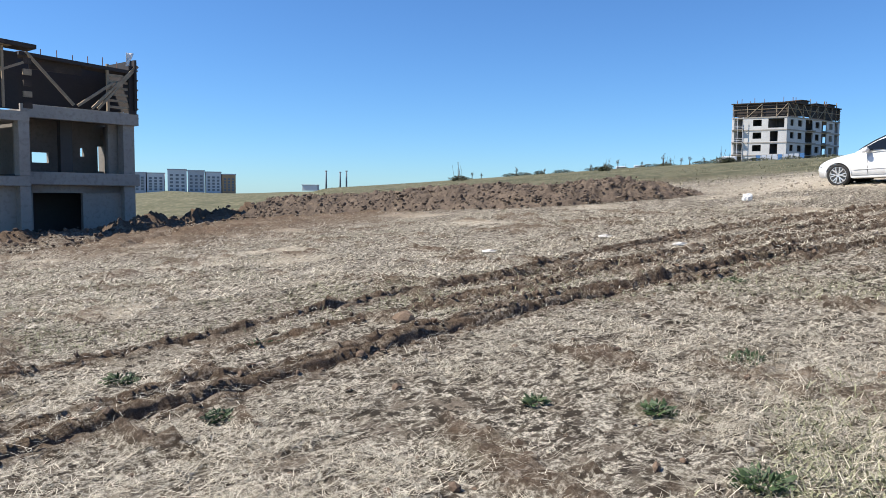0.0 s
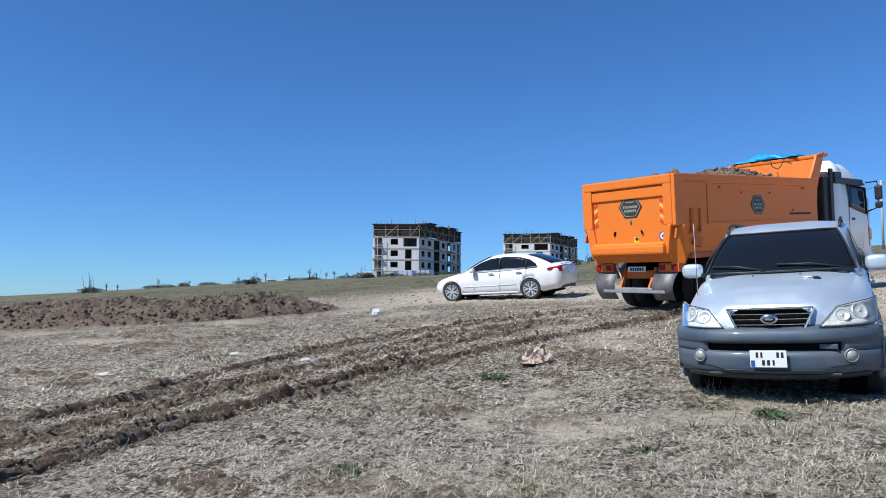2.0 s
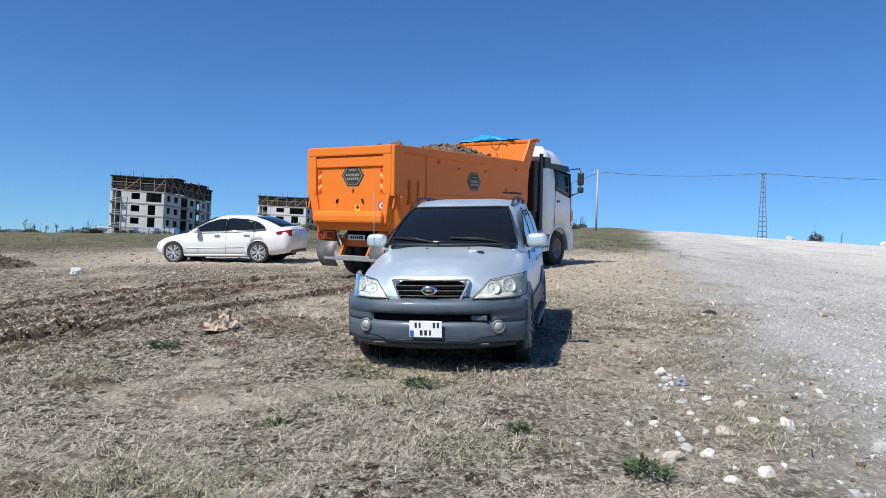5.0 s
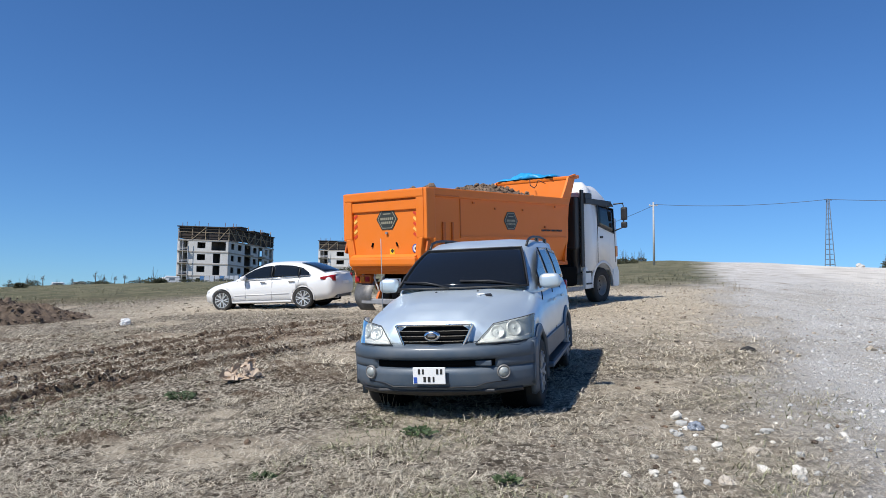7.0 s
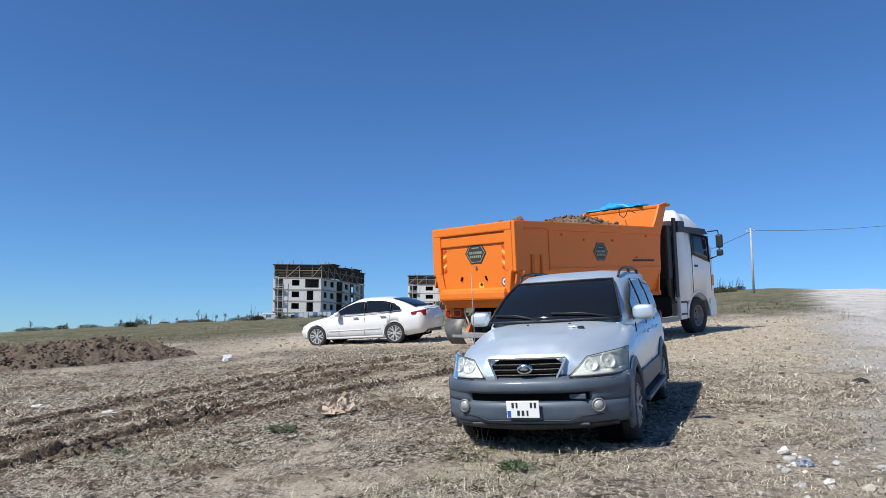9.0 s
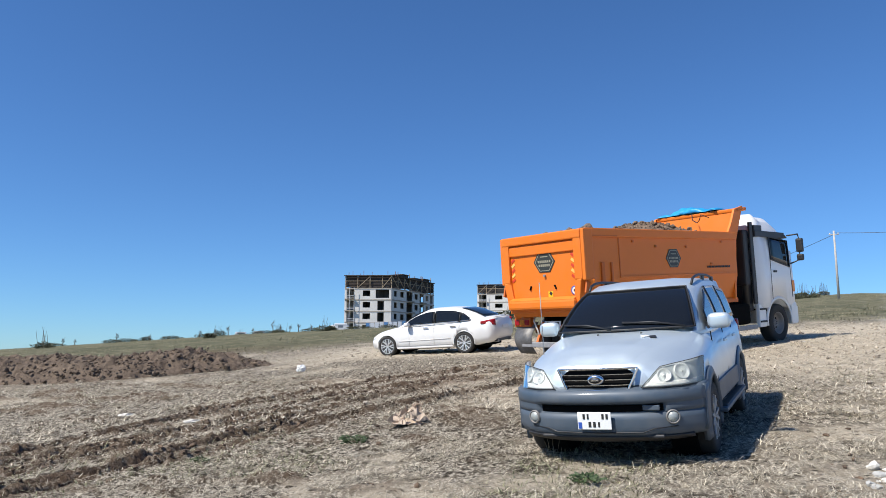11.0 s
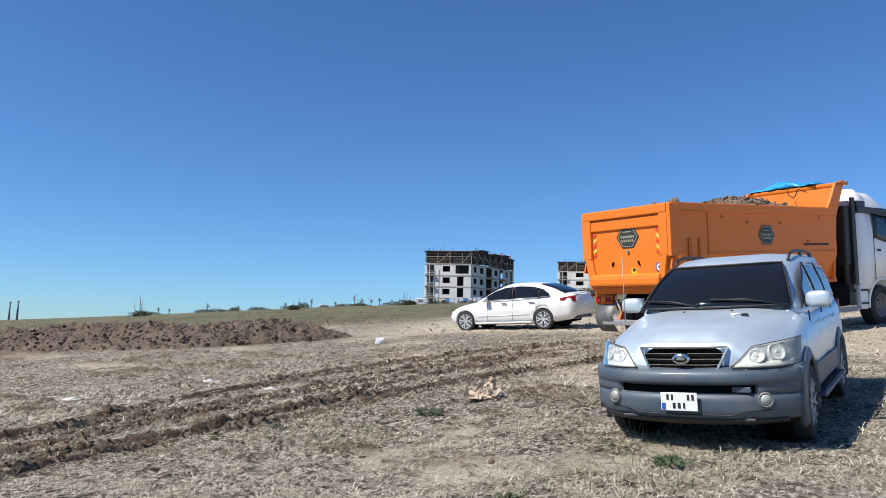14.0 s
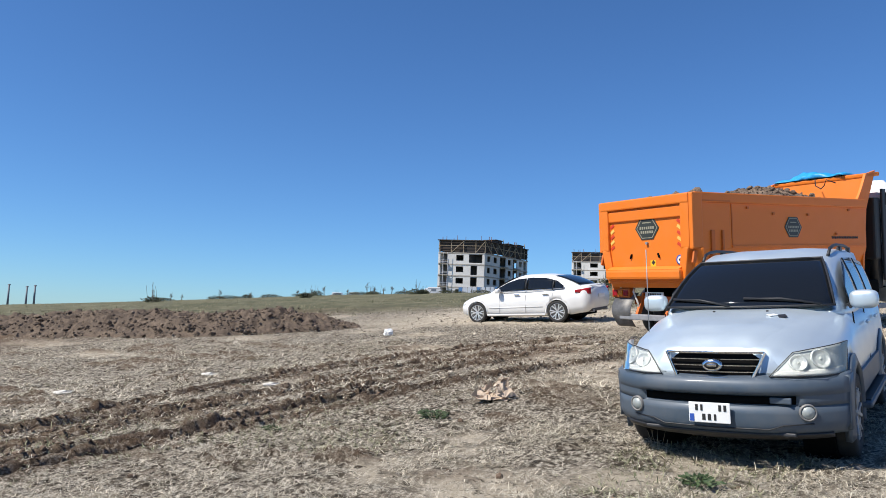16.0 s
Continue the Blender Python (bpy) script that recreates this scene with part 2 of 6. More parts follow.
def window_glass(name, tint):
    k = Nodes(name)
    k.b.inputs["Roughness"].default_value = .04
    k.b.inputs["IOR"].default_value = 1.5
    f = k.noise(40, 4)
    k.put(k.b, "Base Color", k.mix(k.ramp(f, .62, .8), tint, tuple(c * 1.6 + .01 for c in tint)))
    k.b.inputs["Transmission Weight"].default_value = .35
    return k.mat


glass = window_glass("tinted_glass", (.012, .014, .016))
lens_glass = window_glass("lens_glass", (.90, .92, .90))
lens_glass.node_tree.nodes["Principled BSDF"].inputs["Transmission Weight"].default_value = 1.0
lens_glass.node_tree.nodes["Principled BSDF"].inputs["IOR"].default_value = 1.12


# ---- wheels ----
def wheel(parent, at, r, w, rim_r, spokes, side, rim_mat, name="wheel", deep=False):
    """A wheel whose outer face looks to +y (side 1) or -y (side -1)."""
    hub = part(name, lathe([(rim_r, -w * .42), (rim_r + .01, -w * .5), (r * .93, -w * .5), (r * .985, -w * .42), (r, -w * .25), (r, w * .25), (r * .985, w * .42), (r * .93, w * .5),
                            (rim_r + .015, w * .5), (rim_r, w * .44), (rim_r - .02, w * .40)], 44), black_rubber, parent, "", pose(*at, 0, 0, 0 if side > 0 else 180))
    d = -.06 if deep else .0
    part("rim", lathe([(.001, w * .30 + d), (rim_r * .22, w * .31 + d), (rim_r * .25, w * .22 + d), (rim_r * .72, w * (.16) + d), (rim_r * .88, w * .2), (rim_r * .93, w * .42), (rim_r + .004, w * .46), (rim_r + .004, w * .40), (rim_r * .9, w * .1)], 44),
         rim_mat if deep else rim_grey, hub)
    if not deep:
        for k in range(spokes):
            a = 360 / spokes * k
            bm = joined(beam((rim_r * .12, w * .36, -.012), (rim_r * .95, w * .43, .052), .048, .03, .006), beam((rim_r * .12, w * .36, .012), (rim_r * .95, w * .43, -.052), .048, .03, .006))
            part("spoke", bm, rim_mat, hub, "", pose(0, 0, 0, 0, a, 0))
        part("rim_lip", lathe([(rim_r * .93, w * .40), (rim_r, w * .47), (rim_r + .008, w * .44)], 44), rim_mat, hub)
        part("hub_cap", lathe([(.001, w * .44), (rim_r * .16, w * .43), (rim_r * .19, w * .34)], 20), alloy, hub)
    else:
        for k in range(8):
            a = 2 * math.pi * k / 8
            part("rim_hole", drum(.035, w * .185 + d, w * .2 + d, (rim_r * .55 * math.cos(a), rim_r * .55 * math.sin(a)), 12), shade_black, hub)
        for k in range(10):
            a = 2 * math.pi * k / 10
            part("bolt", drum(.014, w * .28 + d, w * .36 + d, (rim_r * .3 * math.cos(a), rim_r * .3 * math.sin(a)), 6), steel, hub)
    return hub


def build_soil_material(name, lo, hi, grain=9.0):
    k = Nodes(name)
    f, g = k.noise(grain * .25, 6, .65), k.noise(grain * 3, 5, .7)
    c = k.mix(k.ramp(f, .3, .7), lo, hi)
    c = k.mix(k.ramp(g, .45, .75), c, tuple(a * .55 for a in lo))
    k.put(k.b, "Base Color", c)
    k.b.inputs["Roughness"].default_value = .95
    k.bump(g, .8, .05)
    return k.mat




# ---- ground ----
def vnoise(x, y, scale, seedn=0, octaves=4, rough=.5):
    """Value noise in -1..1 for arrays."""
    x, y = np.asarray(x, float) * scale, np.asarray(y, float) * scale
    out, amp, tot = np.zeros_like(x), 1.0, 0.0
    for o in range(octaves):
        ix, iy = np.floor(x).astype(np.int64), np.floor(y).astype(np.int64)
        fx, fy = x - ix, y - iy
        fx, fy = fx * fx * (3 - 2 * fx), fy * fy * (3 - 2 * fy)
        def h(i, j):
            n = (i * 374761393 + j * 668265263 + (seedn + o * 17) * 974634777) & 0x7FFFFFFF
            n = ((n ^ (n >> 13)) * 1274126177) & 0x7FFFFFFF
            return ((n ^ (n >> 16)) & 0xFFFF) / 32767.5 - 1
        out += amp * ((h(ix, iy) * (1 - fx) + h(ix + 1, iy) * fx) * (1 - fy) + (h(ix, iy + 1) * (1 - fx) + h(ix + 1, iy + 1) * fx) * fy)
        tot += amp
        amp *= rough
        x, y = x * 2.03 + 11.3, y * 2.03 + 5.7
    return out / tot


TRACKS = [
    ([(-8.4, .5), (-8.3, 3), (-8.1, 5.5), (-8.05, 7.5), (-7.7, 9.6), (-7.6, 12), (-7.2, 14.5), (-6.0, 17.7), (-4.2, 20.5)], .17, .10),
    ([(-8.05, 7.2), (-7.5, 8.8), (-6.9, 10.6), (-6.3, 13), (-5.4, 15.5), (-4.0, 18)], .14, .07),
    ([(-6.7, .5), (-6.5, 3.4), (-6.3, 5), (-6.2, 7.2), (-6.05, 8.2), (-5.5, 10.5), (-5.2, 12.6), (-4.6, 15), (-3.4, 17.5)], .15, .10),
    ([(-6.15, .5), (-6.05, 2.6), (-6.0, 4.5), (-5.95, 5.6), (-5.8, 7.4), (-5.4, 10.2), (-4.6, 12.3), (-3.9, 13.4), (-3.2, 15), (-1.6, 18.4), (.2, 21)], .18, .12),
    ([(-7.25, 4.5), (-7.1, 8), (-6.6, 11), (-6.0, 14), (-4.9, 17), (-3.0, 19.8)], .10, .06),
    ([(-5.2, 9.2), (-4.95, 10), (-4.2, 12.6), (-3.45, 14.3), (-2.5, 16.2), (-1.0, 18.8)], .12, .08),
    ([(-6.95, 6.5), (-6.6, 9.5), (-6.0, 12.2), (-5.0, 15.2), (-3.5, 18.2)], .10, .07),
    ([(-5.75, 8.6), (-5.2, 11), (-4.3, 13.3), (-3.3, 15.4), (-1.9, 17.8), (-.6, 19.8)], .10, .08),
    ([(-7.9, 9.2), (-7.3, 12.5), (-6.5, 15.4), (-5.2, 18.4), (-3.6, 20.8)], .10, .07),
    ([(-24, 6.4), (-27.7, 11), (-32, 17)], .3, .12),
    ([(-22, 8.0), (-25.5, 12.5), (-30, 18)], .3, .12)]
ROAD = np.array([(1.6, -30), (2.2, 2), (2.75, 5), (3.2, 7.5), (4.0, 11), (5.05, 15.6), (8.2, 29.8), (17.5, 70), (30, 120), (60, 260)])


def track_distance(x, y, pts):
    """Distance to a smooth track through the points."""
    P = np.array(pts, float)
    _, Q = curve_through(np.arange(len(P)), P, len(P) * 5)
    best = np.full(np.shape(x), 1e9)
    for (ax, ay), (bx, by) in zip(Q[:-1], Q[1:]):
        dx, dy = bx - ax, by - ay
        t = np.clip(((x - ax) * dx + (y - ay) * dy) / (dx * dx + dy * dy), 0, 1)
        best = np.minimum(best, np.hypot(x - ax - t * dx, y - ay - t * dy))
    return best


def ground_parts(x, y):
    """Height of the worked ground and its covers: gravel, churned soil, bare soil, far pasture."""
    x, y = np.asarray(x, float), np.asarray(y, float)
    z = hill(x, y)
    r = np.hypot(x, y)
    near = 1 - smooth(r, 30, 60)
    rx = np.interp(y, ROAD[:, 1], ROAD[:, 0])
    wob = vnoise(x, y, .8, 3) * (.5 + .02 * r)
    gravel = smooth(x - rx + wob, -1.1, .8 + .02 * r) * smooth(y, -20, -5)
    churn = np.zeros_like(x)
    rough = vnoise(x, y, 1.1, 7, 5, .6)
    fine = vnoise(x, y, 9, 9, 3, .65)
    z = z + near * (.035 * vnoise(x, y, .35, 1) + .030 * rough + .030 * fine + .018 * vnoise(x, y, 17, 79, 2, .6)) * (1 - .7 * gravel)
    for pts, w, dep in TRACKS:
        lo, hi = np.array(pts).min(0) - 2, np.array(pts).max(0) + 2
        ok = (x > lo[0]) & (x < hi[0]) & (y > lo[1]) & (y < hi[1])
        if not ok.any():
            continue
        d = np.full(np.shape(x), 9.0)
        d[ok] = track_distance(x[ok], y[ok], pts)
        d = d + .022 * vnoise(x, y, 2.2, 77, 3, .5)
        q = d / (w * .70)
        worn = np.clip(.95 + .7 * vnoise(x, y, .7, 78, 2, .6), .3, 1.3)
        z = z - dep * 1.9 * worn * np.exp(-q ** 10) + dep * np.clip(.38 + .22 * fine + .30 * rough, 0, 1.0) * worn * np.exp(-((q - 1.4) / .36) ** 2)
        churn = np.maximum(churn, np.exp(-(q / 1.9) ** 6) * np.clip(.75 + .6 * fine, 0, 1))
    # scuffed earth lying in broken streaks over the stubble
    scuff = smooth(vnoise(x * .55 - y * .25, y * 1.5 + x * .4, 1.3, 91, 4, .62), .18, .34) * smooth(-x, -.5, 3) * (1 - .8 * smooth(y + .3 * x, 13, 19)) * near
    z = z + scuff * (.035 + .07 * fine)
    churn = np.maximum(churn, .85 * scuff * np.clip(.6 + .9 * fine, 0, 1))
    # loose dirt scraped up on the west side
    west = smooth(-x, 16, 24) * (1 - smooth(-x, 42, 48)) * smooth(y - (2 + .42 * (-x - 10)) + 2.5 * vnoise(x, y, .3, 21), -2, 1.5) * (1 - smooth(r, 38, 46))
    z = z + west * (.16 * rough + .05 * fine)
    churn = np.maximum(churn, west * np.clip(.75 + .6 * rough, 0, 1))
    berm = np.exp(-(track_distance(x, y, [(-25, 2), (-27.5, 7), (-29.5, 11), (-31.5, 15), (-33, 20), (-34, 25)]) / 1.1) ** 2) if np.size(x) > 50 else 0 * x
    z = z + berm * (.34 + .34 * rough + .16 * fine)
    churn = np.maximum(churn, berm)
    patch = smooth(vnoise(x, y, .45, 31, 4), .30, .55) * near
    low = 22.5 - 9 * smooth(x, -1, 3.5)
    bare = smooth(y - low + 2.2 * vnoise(x, y, .3, 12), 0, 4) * (1 - smooth(y + 1.5 * vnoise(x, y, .2, 13), 31, 36)) * smooth(x, -16, -10)
    bare = np.maximum(bare, patch * .8)
    bare = np.maximum(bare, .8 * smooth(x, .4, 2.4) * (1 - smooth(y, 12, 20)) * np.clip(.6 + rough, 0, 1))
    far = smooth(r + 3 * vnoise(x, y, .15, 14), 33, 42)
    pale = smooth(x - rx + 1.2 * wob - .06 * y, 2.2, 4.5) * gravel * .85
    return z, gravel, churn, bare * (1 - gravel), far, pale


def ground_z(x, y):
    return float(ground_parts(np.array([x]), np.array([y]))[0][0])


def ground_material():
    k = Nodes("dry_field")
    def att(n):
        a = k.n("Attribute")
        a.attribute_name = n
        return a.outputs["Fac"]
    big, mid, fin = k.noise(.5, 5), k.noise(4, 6, .7), k.noise(34, 5, .75)
    grit = k.noise(120, 2, .6)
    strk = k.noise(22, 4, .7, None, (1, .25, 1))
    strk2 = k.noise(22, 4, .7, None, (.25, 1, 1))
    soil = k.mix(k.ramp(mid, .3, .7), (.055, .043, .031), (.165, .130, .094))
    straw = k.mix(k.ramp(fin, .42, .58), (.15, .125, .090), (.88, .795, .64))
    field = k.mix(k.ramp(strk, .45, .55), soil, straw)
    field = k.mix(k.ramp(strk2, .50, .62), field, straw)
    field = k.mix(k.ramp(k.noise(1.3, 5), .56, .72), field, k.mix(k.ramp(fin, .4, .6), (.11, .115, .06), (.27, .23, .155)))
    field = k.mix(k.ramp(k.noise(.8, 5, .6), .55, .68), field, k.mix(k.ramp(fin, .35, .65), (.19, .16, .115), (.50, .435, .335)))
    field = k.mix(k.ramp(k.noise(2.6, 5, .65), .54, .66), field, k.mix(k.ramp(fin, .35, .65), (.13, .103, .076), (.36, .295, .222)))
    field = k.mix(k.ramp(k.noise(10, 4, .65), .53, .59), field, (.048, .038, .027))
    churned = k.mix(k.ramp(fin, .3, .7), (.062, .040, .026), (.245, .165, .110))
    churned = k.mix(k.ramp(grit, .62, .75), churned, (.34, .255, .175))
    bare = k.mix(k.ramp(mid, .3, .7), (.56, .475, .355), (.80, .70, .545))
    bare = k.mix(k.ramp(fin, .58, .78), bare, (.38, .31, .22))
    bare = k.mix(k.ramp(k.noise(5, 6, .75), .58, .68), bare, (.36, .29, .21))
    bare = k.mix(k.ramp(strk2, .50, .62), bare, field)
    rock = k.mix(k.ramp(grit, .35, .65), (.46, .44, .415), (.88, .855, .81))
    rock = k.mix(k.ramp(mid, .50, .75), rock, (.72, .66, .57))
    rock = k.mix(k.ramp(k.noise(2.2, 5, .65, None, (1, .18, 1)), .55, .70), rock, (.36, .31, .25))
    rock = k.mix(att("pale"), rock, k.mix(k.ramp(fin, .3, .7), (.72, .67, .595), (.90, .86, .785)))
    rock = k.mix(k.ramp(k.noise(1.1, 5, .65, None, (1, .09, 1)), .50, .62), rock, k.mix(.45, rock, (.40, .35, .28)))
    past = k.mix(k.ramp(k.noise(.9, 6, .7), .38, .62), (.070, .076, .040), (.235, .215, .135))
    past = k.mix(k.ramp(k.noise(.22, 6, .7, None, (1, .5, 1)), .46, .60), past, k.mix(k.ramp(mid, .4, .6), (.055, .060, .033), (.15, .15, .085)))
    past = k.mix(k.ramp(k.noise(.12, 4), .60, .80), past, (.22, .205, .13))
    c = k.mix(att("bare"), field, bare)
    c = k.mix(att("far"), c, past)
    c = k.mix(att("churn"), c, churned)
    c = k.mix(att("gravel"), c, rock)
    c = k.mix(k.ramp(big, .2, .8), c, k.mix(.24, c, (.15, .125, .09)))
    k.put(k.b, "Base Color", c)
    k.b.inputs["Roughness"].default_value = .95
    k.b.inputs["Specular IOR Level"].default_value = .15
    add = k.n("Math")
    add.operation = "ADD"
    k.t.links.new(fin, add.inputs[0])
    k.t.links.new(grit, add.inputs[1])
    k.bump(add.outputs[0], .9, .035)
    return k.mat


def build_ground():
    xs = np.concatenate([-np.geomspace(1600, 34.2, 46), np.arange(-34, -10, .22), np.arange(-10, -2.5, .042), np.arange(-2.5, 6, .07), np.geomspace(6.08, 1600, 110)])
    ys = np.concatenate([-np.geomspace(1600, 2, 40), np.arange(-1.8, 1.0, .2), np.arange(1.0, 19, .065), np.geomspace(19.1, 1600, 190)])
    X, Y = np.meshgrid(xs, ys)
    Z, *cov = ground_parts(X, Y)
    nx, ny = len(xs), len(ys)
    idx = np.arange(nx * ny).reshape(ny, nx)
    F = np.stack([idx[:-1, :-1], idx[:-1, 1:], idx[1:, 1:], idx[1:, :-1]], -1).reshape(-1, 4)
    me = bpy.data.meshes.new("ground")
    me.vertices.add(nx * ny)
    me.vertices.foreach_set("co", np.stack([X, Y, Z], -1).ravel())
    me.loops.add(F.size)
    me.loops.foreach_set("vertex_index", F.ravel())
    me.polygons.add(len(F))
    me.polygons.foreach_set("loop_start", np.arange(0, F.size, 4))
    me.polygons.foreach_set("use_smooth", np.ones(len(F), bool))
    me.update()
    for n, a in zip(("gravel", "churn", "bare", "far", "pale"), cov):
        me.attributes.new(n, "FLOAT", "POINT").data.foreach_set("value", a.ravel().astype(np.float32))
    me.validate()
    me.materials.append(ground_material())
    return tagged(new("ground", me), "dry stubble hillside with wheel ruts and a gravel track", "ground", "", "structure")


build_ground()


def strips(name, base, along, up, width, mat, label, bend=.0, category="straw"):
    """Many thin bent strips as one mesh: base points, direction times length, rise at the tip."""
    n = len(base)
    side = np.cross(along, [0, 0, 1])
    side /= np.linalg.norm(side, axis=1, keepdims=True) + 1e-9
    side = side * width[:, None] / 2
    mid = base + along * .5 + up * (.5 + bend)[:, None] if isinstance(bend, np.ndarray) else base + along * .5 + up * .5
    tip = base + along + up
    V = np.stack([base - side, base + side, mid + side, mid - side, tip + side * .6, tip - side * .6], 1).reshape(-1, 3)
    o = np.arange(n)[:, None] * 6
    F = np.concatenate([o + np.array([[0, 1, 2, 3]]), o + np.array([[3, 2, 4, 5]])], 1).reshape(-1, 4)
    me = bpy.data.meshes.new(name)
    me.vertices.add(len(V))
    me.vertices.foreach_set("co", V.ravel())
    me.loops.add(F.size)
    me.loops.foreach_set("vertex_index", F.ravel().astype(np.int32))
    me.polygons.add(len(F))
    me.polygons.foreach_set("loop_start", np.arange(0, F.size, 4))
    me.update()
    me.validate()
    me.materials.append(mat)
    return tagged(new(name, me), label, category, "", "stuff")


def straw_material():
    k = Nodes("dry_straw")
    g = k.n("NewGeometry").outputs["Random Per Island"]
    c = k.mix(k.ramp(g, .10, .95), (.15, .123, .086), (.775, .695, .545))
    k.put(k.b, "Base Color", c)
    k.b.inputs["Roughness"].default_value = .7
    return k.mat


def scatter_straw():
    rng = np.random.default_rng(11)
    n = 1020000
    r = np.exp(rng.uniform(np.log(1.7), np.log(24), n))
    a = np.radians(rng.uniform(-82, 48, n))
    x, y = .2 + r * np.sin(a), 1.4 + r * np.cos(a)
    x[:70000], y[:70000] = rng.uniform(-9, 4, 70000), rng.uniform(-6, 5, 70000)
    x[70000:210000], y[70000:210000] = rng.uniform(-2.5, 4.6, 140000), rng.uniform(2.5, 14, 140000)
    z, gravel, churn, bare, far, _ = ground_parts(x, y)
    clump = vnoise(x, y, .9, 41, 4)
    mat_ = np.clip(.55 + 2.0 * vnoise(x, y, 4.5, 47, 3, .6), .06, 1)
    keep = rng.random(n) < mat_ * (1 - gravel) * (1 - .75 * churn) * (1 - .35 * bare) * np.clip(.55 + 2.2 * clump, .06, 1) * (1 - far)
    x, y, z = x[keep], y[keep], z[keep]
    n = len(x)
    th = rng.uniform(0, 2 * np.pi, n)
    ln = rng.gamma(2.2, .026, n) + .012
    stand = rng.random(n) < .03
    ln[stand] = rng.uniform(.015, .05, stand.sum())
    flat = np.where(stand, rng.uniform(.1, .6, n), 1.0)
    along = np.stack([np.cos(th) * ln * flat, np.sin(th) * ln * flat, np.zeros(n)], 1)
    along[:, 2] += (along[:, 0] * .0355 + along[:, 1] * .0897)
    up = np.zeros((n, 3))
    up[:, 2] = np.where(stand, ln * .9, rng.normal(.006, .014, n))
    base = np.stack([x, y, z + np.where(stand, -.004, rng.uniform(.002, .022, n) * rng.choice([1, 1, 2.2], n))], 1)
    strips("straw", base, along, up, rng.uniform(.0017, .0040, n) * np.clip(np.hypot(x, y - 1.4) / 5, 1, 2.1), straw_material(), "pale broken straw and stubble littering the field", rng.uniform(-.1, .35, n))


def scatter_bundles():
    """Thicker wisps of straw further up the field."""
    rng = np.random.default_rng(15)
    n = 330000
    r = np.exp(rng.uniform(np.log(11), np.log(33), n))
    a = np.radians(rng.uniform(-82, 40, n))
    x, y = r * np.sin(a), 1.4 + r * np.cos(a)
    z, gravel, churn, bare, far, _ = ground_parts(x, y)
    clump = vnoise(x, y, 2.6, 43, 4, .65)
    keep = rng.random(n) < (1 - gravel) * (1 - .85 * churn) * (1 - .45 * bare) * np.clip(.42 + 2.0 * clump, .03, 1) * (1 - far)
    x, y, z = x[keep], y[keep], z[keep]
    n = len(x)
    th = rng.uniform(0, 2 * np.pi, n)
    ln = rng.gamma(3, .026, n) + .02
    along = np.stack([np.cos(th) * ln, np.sin(th) * ln, np.zeros(n)], 1)
    along[:, 2] += along[:, 0] * .0355 + along[:, 1] * .0897
    up = np.zeros((n, 3))
    up[:, 2] = rng.normal(.008, .02, n)
    base = np.stack([x, y, z + rng.uniform(.005, .05, n)], 1)
    strips("straw_wisps", base, along, up, rng.uniform(.006, .014, n), bpy.data.materials["dry_straw"], "wisps of pale straw strewn up the field", rng.uniform(-.1, .3, n))


def scatter_blades():
    """Short grey-green grass coming through in patches."""
    rng = np.random.default_rng(19)
    n = 260000
    r = np.exp(rng.uniform(np.log(1.8), np.log(30), n))
    a = np.radians(rng.uniform(-82, 48, n))
    x, y = .2 + r * np.sin(a), 1.4 + r * np.cos(a)
    z, gravel, churn, bare, far, _ = ground_parts(x, y)
    m = smooth(vnoise(x, y, .55, 71, 4), .05, .45)
    keep = rng.random(n) < m * (1 - .9 * gravel) * (1 - churn) * (1 - .7 * bare)
    x, y, z = x[keep], y[keep], z[keep]
    n = len(x)
    th = rng.uniform(0, 2 * np.pi, n)
    ln = rng.gamma(3, .016, n) + .015
    along = np.stack([np.cos(th) * ln * .8, np.sin(th) * ln * .8, np.zeros(n)], 1)
    up = np.zeros((n, 3))
    up[:, 2] = ln * rng.uniform(.2, .7, n)
    k = Nodes("grey_green_blades")
    g = k.n("NewGeometry").outputs["Random Per Island"]
    k.put(k.b, "Base Color", k.mix(g, (.085, .095, .045), (.40, .385, .23)))
    k.b.inputs["Roughness"].default_value = .8
    strips("grass_blades", np.stack([x, y, z - .002], 1), along, up, rng.uniform(.004, .009, n), k.mat, "short grey-green grass coming through the stubble", rng.uniform(0, .3, n), "grass")


scatter_straw()
scatter_bundles()
scatter_blades()


def lumps(name, pts, sizes, mat, label, category, seedn, flat=.75):
    """Many small broken lumps as one mesh."""
    rng = np.random.default_rng(seedn)
    bm = bmesh.new()
    bmesh.ops.create_icosphere(bm, subdivisions=1, radius=1)
    bm.verts.ensure_lookup_table()
    base = np.array([v.co for v in bm.verts])
    faces = np.array([[v.index for v in f.verts] for f in bm.faces])
    bm.free()
    n, k = len(pts), len(base)
    V = base[None] * (1 + rng.uniform(-.32, .32, (n, k, 1))) * (rng.uniform(.7, 1.3, (n, 1, 3)) * [1, 1, flat])
    th = rng.uniform(0, 6.3, n)
    c, s = np.cos(th)[:, None], np.sin(th)[:, None]
    V = np.stack([V[..., 0] * c - V[..., 1] * s, V[..., 0] * s + V[..., 1] * c, V[..., 2]], -1)
    V = V * np.asarray(sizes)[:, None, None] + np.asarray(pts)[:, None, :]
    F = (faces[None] + (np.arange(n) * k)[:, None, None]).reshape(-1, 3)
    me = bpy.data.meshes.new(name)
    me.from_pydata(V.reshape(-1, 3).tolist(), [], F.tolist())
    me.materials.append(mat)
    return tagged(new(name, me), label, category, "", "stuff")


